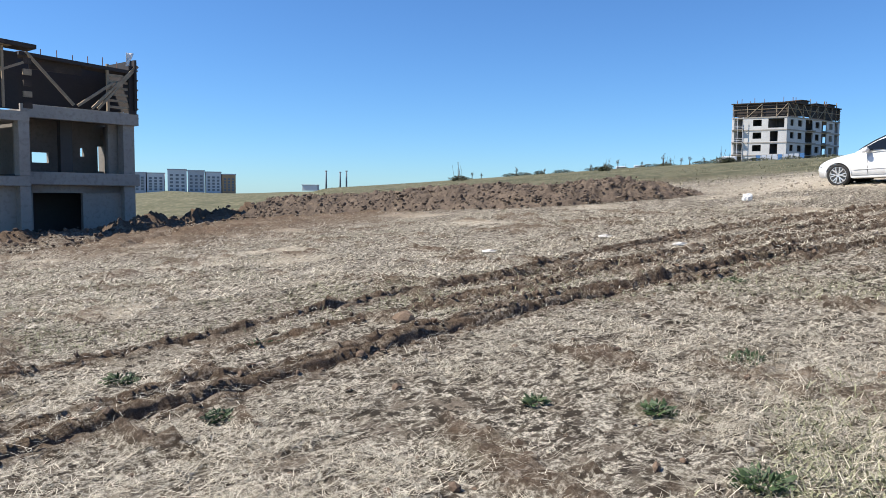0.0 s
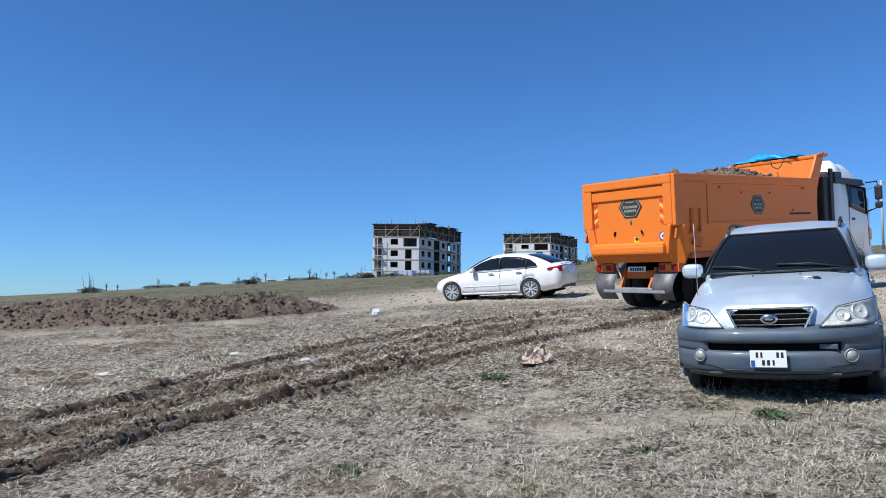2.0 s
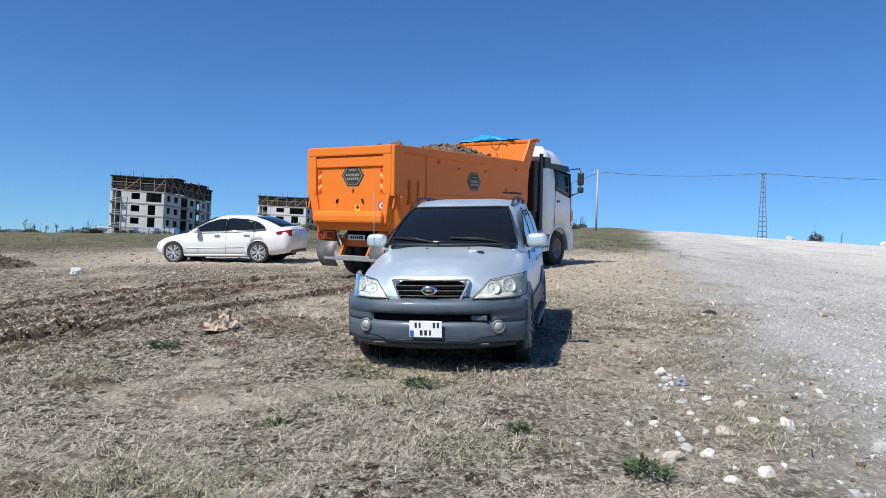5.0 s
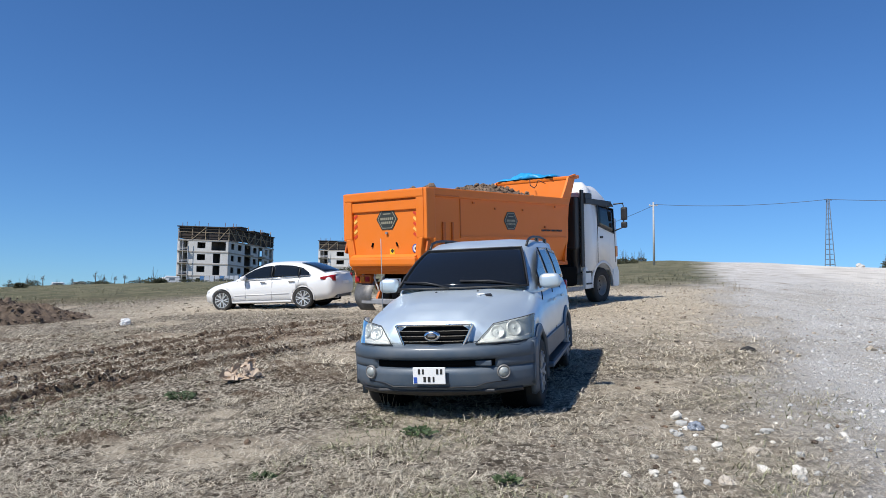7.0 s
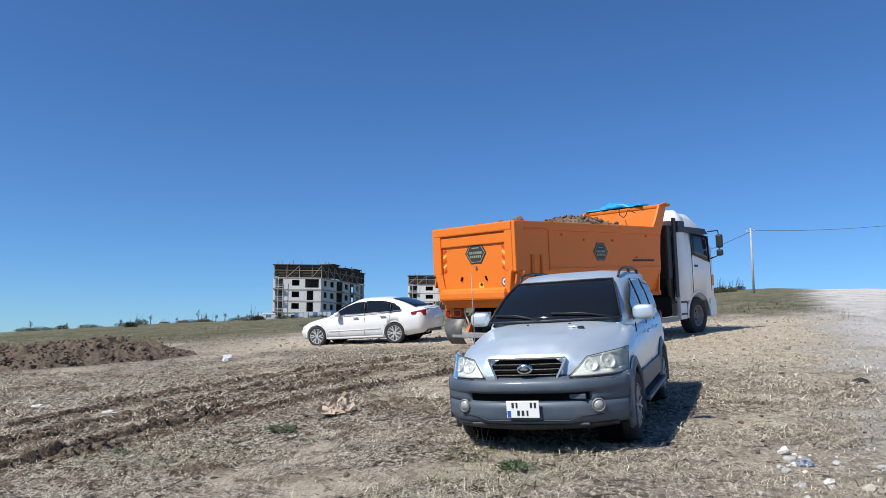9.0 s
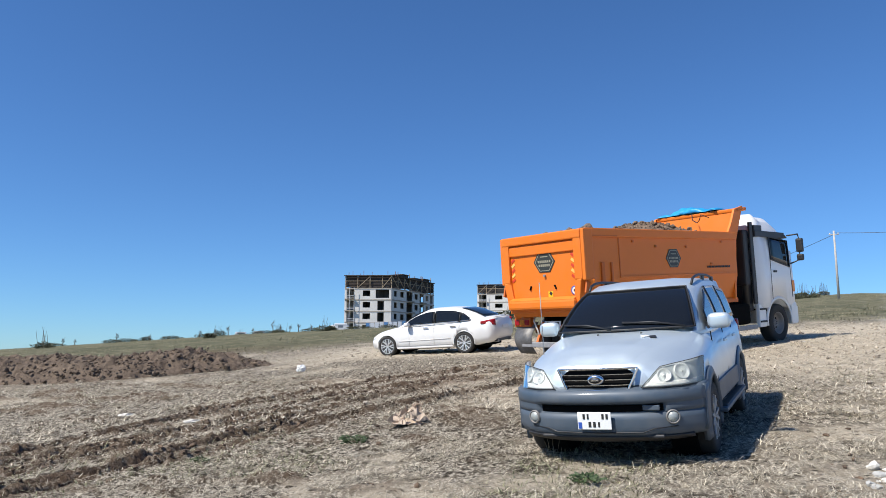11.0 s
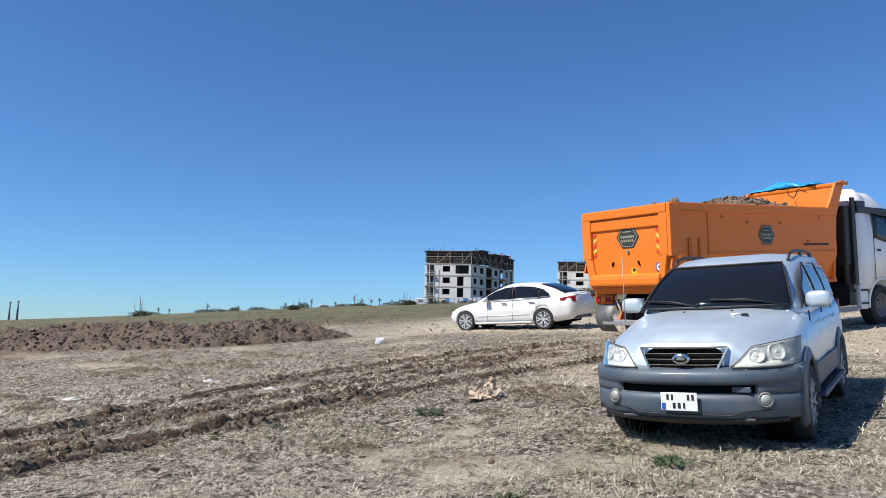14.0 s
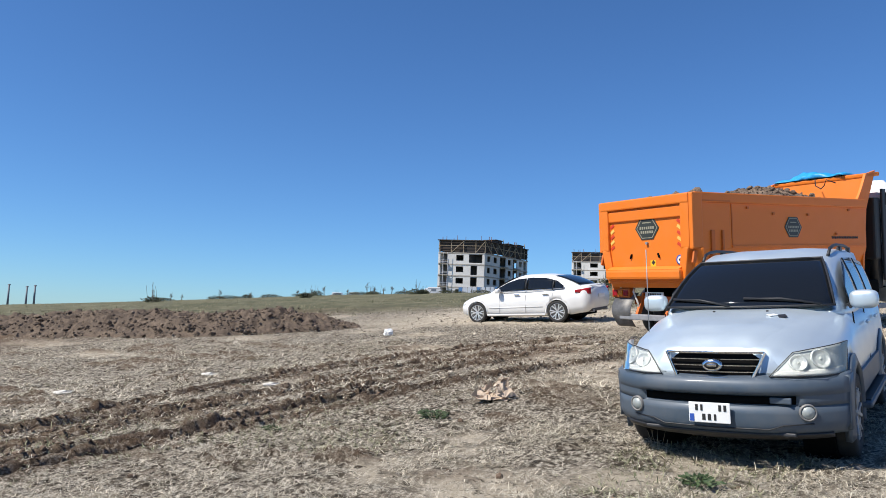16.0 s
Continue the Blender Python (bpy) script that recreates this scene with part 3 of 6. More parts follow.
def island_mat(name, lo, hi, rough=.95):
    k = Nodes(name)
    g = k.n("NewGeometry").outputs["Random Per Island"]
    f = k.noise(40, 4)
    c = k.mix(g, lo, hi)
    c = k.mix(k.ramp(f, .4, .75), c, tuple(a * .6 for a in lo))
    k.put(k.b, "Base Color", c)
    k.b.inputs["Roughness"].default_value = rough
    k.bump(f, .5, .01)
    return k.mat


clod_mat = island_mat("broken_clods", (.070, .046, .031), (.24, .165, .110))


def scatter_clods():
    rng = np.random.default_rng(5)
    P = []
    for pts, w, dep in TRACKS[:9]:
        A = np.array(pts, float)
        _, Q = curve_through(np.arange(len(A)), A, 400)
        for q in Q:
            for k in range(2):
                d = rng.normal(0, .15)
                P.append((q[0] + d, q[1] + rng.normal(0, .1)))
    for k in range(900):
        r, a = math.exp(rng.uniform(.6, 3.2)), math.radians(rng.uniform(-82, 40))
        P.append((r * math.sin(a), 1.4 + r * math.cos(a)))
    for k in range(700):
        q = rng.random()
        P.append((-25 - 8 * q + rng.normal(0, .8), 2 + 22 * q + rng.normal(0, .5)))
    P = np.array(P)
    z, gravel, *_ = ground_parts(P[:, 0], P[:, 1])
    s = np.minimum(rng.gamma(2.0, .006, len(P)) + .004, .035)
    s[-700:] *= 3.2
    lumps("soil_clods", np.c_[P, z + s * .3], np.minimum(s, .16), clod_mat, "brown soil clods turned up along the wheel ruts", "soil", 2)


scatter_clods()

gravel_mat = island_mat("pale_gravel", (.33, .325, .315), (.70, .685, .65), .9)


def scatter_gravel():
    rng = np.random.default_rng(8)
    n = 42000
    y = -6 + 40 * rng.random(n) ** 1.2
    x = np.interp(y, ROAD[:, 1], ROAD[:, 0]) - .9 + (1.9 + .16 * y) * (rng.random(n) + rng.random(n)) / 1.5
    z, gravel, *_ = ground_parts(x, y)
    keep = rng.random(n) < np.clip(gravel * 1.1 + .05, 0, 1)
    x, y, z = x[keep], y[keep], z[keep]
    s = rng.gamma(1.8, .0036, len(x)) + .003
    lumps("gravel", np.c_[x, y, z + s * .2], np.minimum(s, .05), gravel_mat, "pale grey gravel strewn over the dirt track", "gravel", 3)


scatter_gravel()


def scatter_pebbles():
    """Small stones and crumbs of earth on the worn verge up the field."""
    rng = np.random.default_rng(31)
    n = 6500
    x, y = rng.uniform(-18, 9, n), rng.uniform(13, 36, n)
    z, gravel, churn, bare, far, _ = ground_parts(x, y)
    keep = rng.random(n) < .15 + .85 * bare
    x, y, z = x[keep], y[keep], z[keep]
    s = np.minimum(rng.gamma(1.7, .009, len(x)) + .008, .07)
    lumps("pebbles", np.c_[x, y, z + s * .15], s, island_mat("verge_pebbles", (.20, .16, .115), (.66, .58, .46)), "small stones and crumbs of earth on the worn verge", "pebbles", 13)


scatter_pebbles()


# ---- the long soil heap ----
def build_heap():
    front = [(-30.0, 16.2), (-28.0, 17.1), (-24.7, 18.6), (-21.1, 19.5), (-18, 19.9), (-15.2, 20.4), (-13.2, 22.0), (-11.0, 24.2)]
    _, Q = curve_through(np.arange(8), np.array(front), 420)
    nu, nv, wide = 420, 70, 4.4
    d = np.gradient(Q, axis=0)
    nrm = np.stack([-d[:, 1], d[:, 0]], 1)
    nrm /= np.linalg.norm(nrm, axis=1, keepdims=True)
    nrm *= np.sign(nrm[:, 1:2])
    v = np.linspace(0, 1, nv)
    X = Q[:, 0:1] + nrm[:, 0:1] * wide * v
    Y = Q[:, 1:2] + nrm[:, 1:2] * wide * v
    u = np.linspace(0, 1, nu)[:, None]
    ends = smooth(u, 0, .10) * (1 - smooth(u, .80, 1))
    h = ends * np.sin(np.pi * v[None] ** .8) ** .8 * (.62 + .30 * vnoise(X, Y, .35, 50, 3) + .0 * u)
    g = np.sin(np.pi * v[None]) ** .35 * np.clip(ends * 3, 0, 1)
    Z = hill(X, Y) - .10 + np.clip(h, 0, 2) * 1.25 + g * (.27 * vnoise(X, Y, 1.6, 51, 5, .62) + .20 * vnoise(X, Y, 4.2, 52, 3, .6))
    idx = np.arange(nu * nv).reshape(nu, nv)
    F = np.stack([idx[:-1, :-1], idx[1:, :-1], idx[1:, 1:], idx[:-1, 1:]], -1).reshape(-1, 4)
    me = mesh_of("soil_mound", np.stack([X, Y, Z], -1).reshape(-1, 3).tolist(), F.tolist(), True)
    me.materials.append(build_soil_material("heap_soil", (.075, .053, .038), (.20, .148, .105), 9))
    heap = tagged(new("soil_mound", me), "long low heap of dark brown dug soil on the stubble", "soil heap")
    rng = np.random.default_rng(6)
    n = 9000
    i, j = rng.integers(0, nu, n), (rng.random(n) ** 1.1 * nv).astype(int)
    P = np.stack([X[i, j], Y[i, j], Z[i, j]], 1)
    P[:, :2] += rng.normal(0, .12, (n, 2))
    s = np.minimum(rng.gamma(1.6, .016, n) + .010, .12)
    P[:, 2] -= s * .35
    lumps("heap_clods", P, s, island_mat("heap_clods", (.085, .060, .043), (.23, .172, .122)), "loose clods lying over the soil heap", "soil", 9)
    bm = bmesh.new()
    bmesh.ops.create_icosphere(bm, subdivisions=2, radius=.32)
    for v_ in bm.verts:
        v_.co = Vector((v_.co.x * 1.5, v_.co.y, v_.co.z * .6)) * (1 + .3 * noise.noise(v_.co * 3))
    st = part("rock", bm, simple("tan_rock", (.42, .32, .23), .9, 0, .2, 4, .4, 20), None, "pale tan rock lying on the soil heap")
    st.location = (-16.5, 21.6, 1.02)
    tagged(st, "", "rock")


build_heap()


# ---- buildings ----
def concrete(name, lo, hi):
    k = Nodes(name)
    f, g = k.noise(.35, 6, .65), k.noise(6, 5)
    c = k.mix(k.ramp(f, .3, .7), lo, hi)
    c = k.mix(k.ramp(g, .5, .8), c, tuple(a * .75 for a in lo))
    k.put(k.b, "Base Color", c)
    k.b.inputs["Roughness"].default_value = .9
    k.bump(g, .4, .02)
    return k.mat


conc = concrete("raw_concrete", (.32, .285, .245), (.42, .38, .33))
# raw concrete scaled darker: shade of recessed walls and inner floors in the colour
conc_shaded = concrete("shaded_concrete", (.20, .178, .155), (.28, .25, .22))
block = concrete("pale_blockwork", (.56, .54, .51), (.68, .66, .63))
form_wood = simple("formwork_boards", (.06, .043, .033), .8, 0, .5, 2.0)
dark_ply = simple("dark_plywood", (.035, .028, .026), .7, 0, .3, 1.0)
timber = simple("pale_timber", (.36, .28, .19), .8, 0, .3, 4.0)
rust = simple("rusty_bars", (.20, .09, .05), .85, 0, .3, 5)
# inner walls coloured dark: the shade of the rooms is put into the colour
room_shade = simple("painted_room_shade", (.10, .095, .09), .95)
apart_white = simple("apartment_white", (.66, .66, .67), .8, 0, .08, .2)
apart_grey = simple("apartment_grey", (.50, .51, .54), .8, 0, .1, .2)
apart_tan = simple("apartment_tan", (.46, .29, .17), .8, 0, .1, .2)
pane_far = simple("far_window", (.17, .19, .22), .3)


def facade(house, p0, p1, storeys, h, z0, holes, thick=.3, mat=None, slabs=True):
    """A wall from p0 to p1 with real openings: holes[storey] is a list of (from, to, sill, head), lengths as shares of the wall and of the storey."""
    p0, p1 = Vector((*p0, 0)), Vector((*p1, 0))
    d = p1 - p0
    ang = math.degrees(math.atan2(d.y, d.x))
    ln = d.length
    for s in range(storeys):
        zb = z0 + s * h
        gx = sorted({0.0, 1.0, *(c for h4 in holes[s] for c in h4[:2])})
        gz = sorted({0.0, 1.0, *(c for h4 in holes[s] for c in h4[2:])})
        bm = bmesh.new()
        grid = [[bm.verts.new((a * ln, thick / 2, zb + b * h)) for b in gz] for a in gx]
        for m in range(len(gx) - 1):
            for n in range(len(gz) - 1):
                ca, cb = (gx[m] + gx[m + 1]) / 2, (gz[n] + gz[n + 1]) / 2
                if not any(a < ca < b and lo < cb < hi for a, b, lo, hi in holes[s]):
                    bm.faces.new((grid[m][n], grid[m + 1][n], grid[m + 1][n + 1], grid[m][n + 1]))
        bmesh.ops.delete(bm, geom=[v for v in bm.verts if not v.link_faces], context="VERTS")
        bmesh.ops.solidify(bm, geom=bm.faces[:], thickness=-thick)
        bmesh.ops.recalc_face_normals(bm, faces=bm.faces)
        part("storey_wall", bm, mat or block, house, "", pose(p0.x, p0.y, 0, 0, 0, ang))
        if slabs:
            part("floor_edge", slab((ln + .2, thick + .16, .35), (ln / 2, 0, zb + h - .17)), conc, house, "", pose(p0.x, p0.y, 0, 0, 0, ang))
    return ang, ln


def formwork(house, corners, z, h, post_step, seedn):
    """The unfinished top storey: dark boards, pale props and diagonal braces, bars standing up."""
    rng = random.Random(seedn)
    for (a, b) in zip(corners[:-1], corners[1:]):
        a, b = Vector((*a, 0)), Vector((*b, 0))
        d = b - a
        ang = math.degrees(math.atan2(d.y, d.x))
        M = pose(a.x, a.y, z, 0, 0, ang)
        ln = d.length
        part("deck_board", slab((ln + .8, .8, .25), (ln / 2, 0, h * .98)), form_wood, house, "", M)
        x = 0.0
        while x < ln - post_step * .4:
            w = min(post_step, ln - x)
            if rng.random() < .95:
                part("formwork_panel", slab((w * .96, .12, h * rng.uniform(.8, .95)), (x + w / 2, .4, h * .52)), rng.choice((dark_ply, form_wood, dark_ply)), house, "", M)
            part("prop", slab((.18, .18, h), (x, -.1, h / 2)), timber, house, "", M)
            if rng.random() < .7:
                up = rng.random() < .5
                part("brace", beam((x, -.25, 0 if up else h * .9), (x + w, -.25, h * .9 if up else 0), .16), timber, house, "", M)
            part("starter_bar", slab((.12, .12, rng.uniform(.8, 1.8)), (x + rng.uniform(0, w), .2, h + .6)), rust, house, "", M)
            x += post_step
        for k in range(3):
            part("ledger", slab((ln, .08, .14), (ln / 2, -.2, h * (.3 + .25 * k))), timber if k == 1 else form_wood, house, "", M)


def block_house(name, label, C, Lp, Rp, z0, storeys, h, seedn, skip):
    """A raw apartment block: corner C, one face to Lp, the other to Rp."""
    H = thing(name, pose(0, 0, 0), label, "building", "unfinished apartment blocks")
    C, Lp, Rp = Vector(C), Vector(Lp), Vector(Rp)
    far = Lp + Rp - C
    w = lambda a, b: (a, b, .28, .78)
    holesL = []
    for s in range(storeys):
        row = [(.03, .20, .02, .88), w(.38, .54)]
        row += [(.70, .84, .05, .85)] if s < storeys - 1 else [(.66, .95, .12, .85)]
        holesL.append(row)
    facade(H, Lp, C, storeys, h, z0, holesL)
    holesR = [[w(.05, .12), w(.19, .27), (.33, .47, .05, .88), w(.52, .60), (.64, .74, .05, .88), w(.79, .86), (.90, .97, .05, .88)] for s in range(storeys)]
    facade(H, C, Rp, storeys, h, z0, holesR)
    facade(H, Rp, far, storeys, h, z0, [[w(.2, .3), w(.6, .7)]] * storeys)
    facade(H, far, Lp, storeys, h, z0, [[w(.2, .3), w(.6, .7)]] * storeys)
    # floors and cross walls inside
    mid = (C + far) / 2
    a = math.degrees(math.atan2((C - Lp).y, (C - Lp).x))
    for s in range(storeys + 1):
        verts = [(*(p - (p - mid) * .02), z0 + s * h + d) for d in (-.25, 0) for p in (C, Rp, far, Lp)]
        part("floor_slab", mesh_of("floor", verts, [(0, 1, 2, 3), (7, 6, 5, 4), (0, 4, 5, 1), (1, 5, 6, 2), (2, 6, 7, 3), (3, 7, 4, 0)]), conc_shaded, H)
    u, v = (C - Lp), (Rp - C)
    for k in (.28, .62):
        p, q = Lp + u * k, Lp + u * k + v
        part("inner_wall", slab((v.length, .2, storeys * h), (v.length / 2, 0, z0 + storeys * h / 2)), room_shade, H, "", pose(p.x, p.y, 0, 0, 0, math.degrees(math.atan2(v.y, v.x))))
    p = Lp + v * .18
    part("inner_wall", slab((u.length, .2, storeys * h), (u.length / 2, 0, z0 + storeys * h / 2)), room_shade, H, "", pose(p.x, p.y, 0, 0, 0, a))
    # open corner bay: balcony edges, rails and a pale curtain wall of posts
    du = u.normalized()
    fn = Vector((du.y, -du.x))
    for s in range(storeys):
        p = Lp + u * .10 + fn * .55
        bal = part("balcony", slab((u.length * .21, 1.1, .22), (0, 0, z0 + s * h + .02)), conc, H, "", pose(p.x, p.y, 0, 0, 0, a))
        for zz in (.55, 1.0):
            part("balcony_rail", slab((u.length * .21, .08, .08), (0, -.5, z0 + s * h + zz)), apart_white, bal)
        for xx in (-.48, 0, .48):
            part("balcony_post", slab((.10, .10, h), (xx * u.length * .21, -.5, z0 + s * h + h / 2)), apart_white, bal)
    # balconies on the long face
    dv = v.normalized()
    nrm = Vector((dv.y, -dv.x))
    for s in range(1, storeys):
        for k in (.40, .69):
            p = C + v * k + nrm * .7
            part("balcony", slab((v.length * .10, 1.4, .25), (0, 0, z0 + s * h)), conc, H, "", pose(p.x, p.y, 0, 0, 0, math.degrees(math.atan2(v.y, v.x))))
    formwork(H, [tuple(Lp), tuple(C), tuple(Rp), tuple(far), tuple(Lp)], z0 + storeys * h, 3.7, 3.6, seedn)
    av = math.degrees(math.atan2(v.y, v.x))
    for k, hh in ((.34, .9), (.62, .5), (.86, .8)):
        p = C + v * k - nrm * 2.5
        part("stair_head", slab((3.6, 4.0, hh), (0, 0, z0 + storeys * h + 3.7 + hh / 2)), dark_ply, H, "", pose(p.x, p.y, 0, 0, 0, av))
        part("deck_board", slab((4.4, 4.6, .2), (0, 0, z0 + storeys * h + 3.8 + hh)), form_wood, H, "", pose(p.x, p.y, 0, 0, 0, av))
        part("scaffold_post", slab((.15, .15, 6.6), (1.9, -2.4, z0 + storeys * h + 1.9)), timber, H, "", pose(p.x, p.y, 0, 0, 0, av))
    return H


block_house("unfinished_block", "raw concrete apartment block with timber formwork on top", (-79.1, 203.5), (-92.0, 199.6), (-74.6, 229.0), 8.9, 4, 3.35, 3, 0)
block_house("unfinished_block", "raw concrete block half hidden behind the hill crest", (-57.6, 292.0), (-76.0, 290.0), (-51.6, 321.0), 14.6, 4, 3.3, 8, 0)


def build_near_frame():
    """The concrete frame close on the west: a loggia bay and a wing that stands forward of it."""
    H = thing("concrete_frame_building", pose(0, 0, 0), "raw grey concrete frame with timber formwork above", "building")
    A, B = Vector((-33.83, 9.85)), Vector((-34.43, 14.45))     # west to east end of the bay
    d = (B - A).normalized()
    inn = Vector((-d.y, d.x))
    if inn.x > 0:
        inn = -inn
    ang = math.degrees(math.atan2(d.y, d.x))
    ln = (B - A).length
    z0, h = -1.9, 3.0
    M = pose(A.x, A.y, z0, 0, 0, ang)
    s = 1 if (pose(0, 0, 0, 0, 0, ang) @ Vector((0, 1, 0))).xy.dot(inn) > 0 else -1
    y = lambda k: s * k
    def p(name, bm, mat):
        return part(name, bm, mat, H, "", M)
    D = 2.9
    for zb in (3.24, 6.0):
        p("floor_slab", slab((ln - .1, D, .22), (ln / 2, y(D / 2 + .2), zb + .02)), conc_shaded)
        p("edge_beam", slab((ln + .3, .35, .52), (ln / 2, y(.05), zb + (.10 if zb < 4 else 0)), .02), conc)
    for z, hh in ((0, 3.1), (3.5, 2.3)):
        p("column", slab((.42, .5, hh), (.0, y(.28), z + hh / 2), .02), conc)
        p("column", slab((.52, .5, hh), (ln - .24, y(.28), z + hh / 2), .02), conc)
        p("wing_wall", slab((.62, .2, hh), (4.1, y(.8), z + hh / 2)), conc)
        p("side_wall", slab((.2, D - .5, hh), (ln - .05, y(D / 2 + .3), z + hh / 2)), conc_shaded)
        p("west_wall", slab((.2, D - .5, hh), (.1, y(D / 2 + .3), z + hh / 2)), conc_shaded)
    p("inner_pier", slab((.5, .3, 2.5), (2.28, y(1.5), 4.6)), room_shade)
    pieces, last = [], 0.0
    for a, b, lo, hi in ((1.33, 2.03, 4.05, 4.50), (3.42, 3.6, 4.4, 4.78), (4.22, 4.5, 3.75, 4.9)):
        pieces += [slab((a - last, .2, 2.7), ((a + last) / 2, y(2.6), 4.65)), slab((b - a, .2, lo - 3.3), ((a + b) / 2, y(2.6), (lo + 3.3) / 2)), slab((b - a, .2, 6.0 - hi), ((a + b) / 2, y(2.6), (6.0 + hi) / 2))]
        last = b
    p("back_wall", joined(*pieces, slab((ln - last, .2, 2.7), ((ln + last) / 2, y(2.6), 4.65))), conc_shaded)
    p("garage_wall", joined(slab((.42, .2, 3.1), (.21, y(.45), 1.55)), slab((ln - 2.45, .2, 3.1), ((ln + 2.45) / 2, y(.45), 1.55)), slab((ln, .2, .4), (ln / 2, y(.45), 2.95))), conc)
    # dark slab stands for the unlit depth of the garage
    p("garage_back", slab((ln, .2, 3.2), (ln / 2, y(2.7), 1.6)), room_shade)
    # boards and braces on top
    zt = 6.28
    p("board_wall", slab((ln, .1, 2.0), (ln / 2, y(2.2), zt + 1.1)), dark_ply)
    p("board_wall", slab((.1, 3, 2.2), (ln - .05, y(1.2), zt + 1.2)), dark_ply)
    p("board_wall", slab((ln * .45, .08, .4), (ln * .3, y(.2), zt + 1.6)), form_wood)
    p("deck_edge", slab((ln + .1, .9, .14), (ln / 2 - .1, y(.3), zt + 1.85), 0, (0, 2, 0)), dark_ply)
    p("corner_form", slab((.34, .5, 2.1), (ln - .12, y(.1), zt + 1.0)), dark_ply)
    for a, b in (((.1, 2.0), (1.9, .1)), ((2.1, .1), (3.6, 1.2)), ((2.7, .05), (ln, 2.0)), ((2.95, .05), (ln + .1, 2.05))):
        p("brace", beam((a[0], y(-.15), zt + a[1]), (b[0], y(-.2), zt + b[1]), .10), timber)
    for k in range(6):
        p("ladder_board", slab((.9, .05, .10), (ln - .75, y(-.05), zt + .2 + .27 * k)), timber)
        p("corner_tie", slab((.26, .1, .07), (ln + .12, y(.1), zt - .2 + .42 * k)), timber)
    p("stair_post", slab((.10, .10, 2.0), (ln - 1.2, y(-.05), zt + 1.0)), timber)
    for k in range(7):
        p("starter_bar", slab((.025, .025, .5), (.3 + k * ln / 7.2, y(.5), zt + 2.0 + .05 * (k % 3))), rust)
    p("flag_sheet", sheet(lambda u, v: (ln - .25 + .35 * u * v, y(.1 + .05 * math.sin(6 * u)), zt + 1.9 + .75 * v), 5, 5, .01), plate_white)
    # wing standing forward
    for zb in (3.2, 5.67):
        p("wing_slab", slab((6.2, 4.5, .36), (-3.35, y(1.1), zb)), conc)
    for z, hh in ((0, 3.0), (3.4, 2.1)):
        for x in (-.45, -3.2, -6.1):
            p("wing_column", slab((.4, .45, hh), (x, y(-.9), z + hh / 2), .02), conc)
    p("wing_wall_low", slab((5.6, .2, 3.0), (-3.3, y(-.6), 1.5)), conc)
    p("wing_back", slab((6.2, .2, 2.4), (-3.3, y(2.6), 4.5)), room_shade)
    p("wing_board_wall", slab((6.2, .1, 2.2), (-3.35, y(-.2), 7.1)), dark_ply)
    p("wing_top_board", slab((6.4, .9, .16), (-3.2, y(-.9), 8.42), 0, (0, 2, 0)), form_wood)
    p("wing_top_board", slab((5.4, .5, .10), (-3.3, y(-1.0), 8.22), 0, (0, -2, 0)), timber)
    for k in range(5):
        p("wing_post_board", slab((.30, .12, .22), (-.25, y(-1.05), 6.1 + .42 * k)), timber if k % 2 else form_wood)
    p("wing_prop", slab((.08, .08, 2.3), (-1.1, y(-1.0), 7.1)), timber)
    p("brace", beam((-1.9, y(-1.1), 7.0), (-.4, y(-1.1), 7.7), .09), timber)
    return H


build_near_frame()

# far apartment row on the west slope
def far_row():
    rng = random.Random(4)
    A, B = Vector((-372.3, 149.8)), Vector((-352.0, 192.8))
    d = (B - A).normalized()
    ang = math.degrees(math.atan2(d.y, d.x))
    specs = [(-3, 8, 8.6, apart_grey), (5.5, 8, 8.4, apart_white), (15, 9, 10.4, apart_white), (24.5, 8, 10.0, apart_grey), (33, 7.5, 9.4, apart_white), (41, 6.6, 8.4, apart_tan)]
    for x, w, h, mat in specs:
        p = A + d * (x + w / 2)
        Hs = thing("apartment_house", pose(p.x, p.y, -1.0, 0, 0, ang), "distant apartment house on the far slope, %s" % ("tan walled" if mat is apart_tan else "pale walled"), "building", "far apartment row")
        part("wall", slab((w, 12, h + 2), (0, 0, (h + 2) / 2), .1), mat, Hs)
        part("roof", slab((w + .4, 12.4, .5), (0, 0, h + 2.2)), apart_grey, Hs)
        for i in range(5):
            for j in range(3):
                part("window", slab((w * .16, .3, 1.0), ((j - 1) * w * .3, -6.05, 2.6 + i * (h - 1.5) / 5)), pane_far, Hs)
                part("window", slab((w * .16, .3, 1.0), ((j - 1) * w * .3, 6.05, 2.6 + i * (h - 1.5) / 5)), pane_far, Hs)


far_row()

# three masts and a low hut on the west crest
pipe_grey = simple("mast_grey", (.16, .17, .19), .7)
for x, y, top in ((-245.7, 174.6, 9.6), (-242.5, 179.1, 9.2), (-240.9, 181.0, 9.7)):
    g = land(x, y) - 1
    C = thing("mast", pose(x, y, g), "thin dark mast standing on the far crest", "mast", "masts on the crest")
    part("shaft", tube([(0, 0, 0), (0, 0, top - g)], [.42, .26], 10), pipe_grey, C)
    part("head", slab((.9, .5, .5), (0, 0, top - g - .2), .1), pipe_grey, C)
hut = thing("low_hut", pose(-249, 169.5, 1.6, 0, 0, 40), "low pale hut among rubble on the far crest", "hut")
part("wall", slab((6, 3, 2.2), (0, 0, 1.1), .05), apart_white, hut)
part("roof", slab((6.6, 3.6, .2), (0, 0, 2.3), .05), apart_grey, hut)


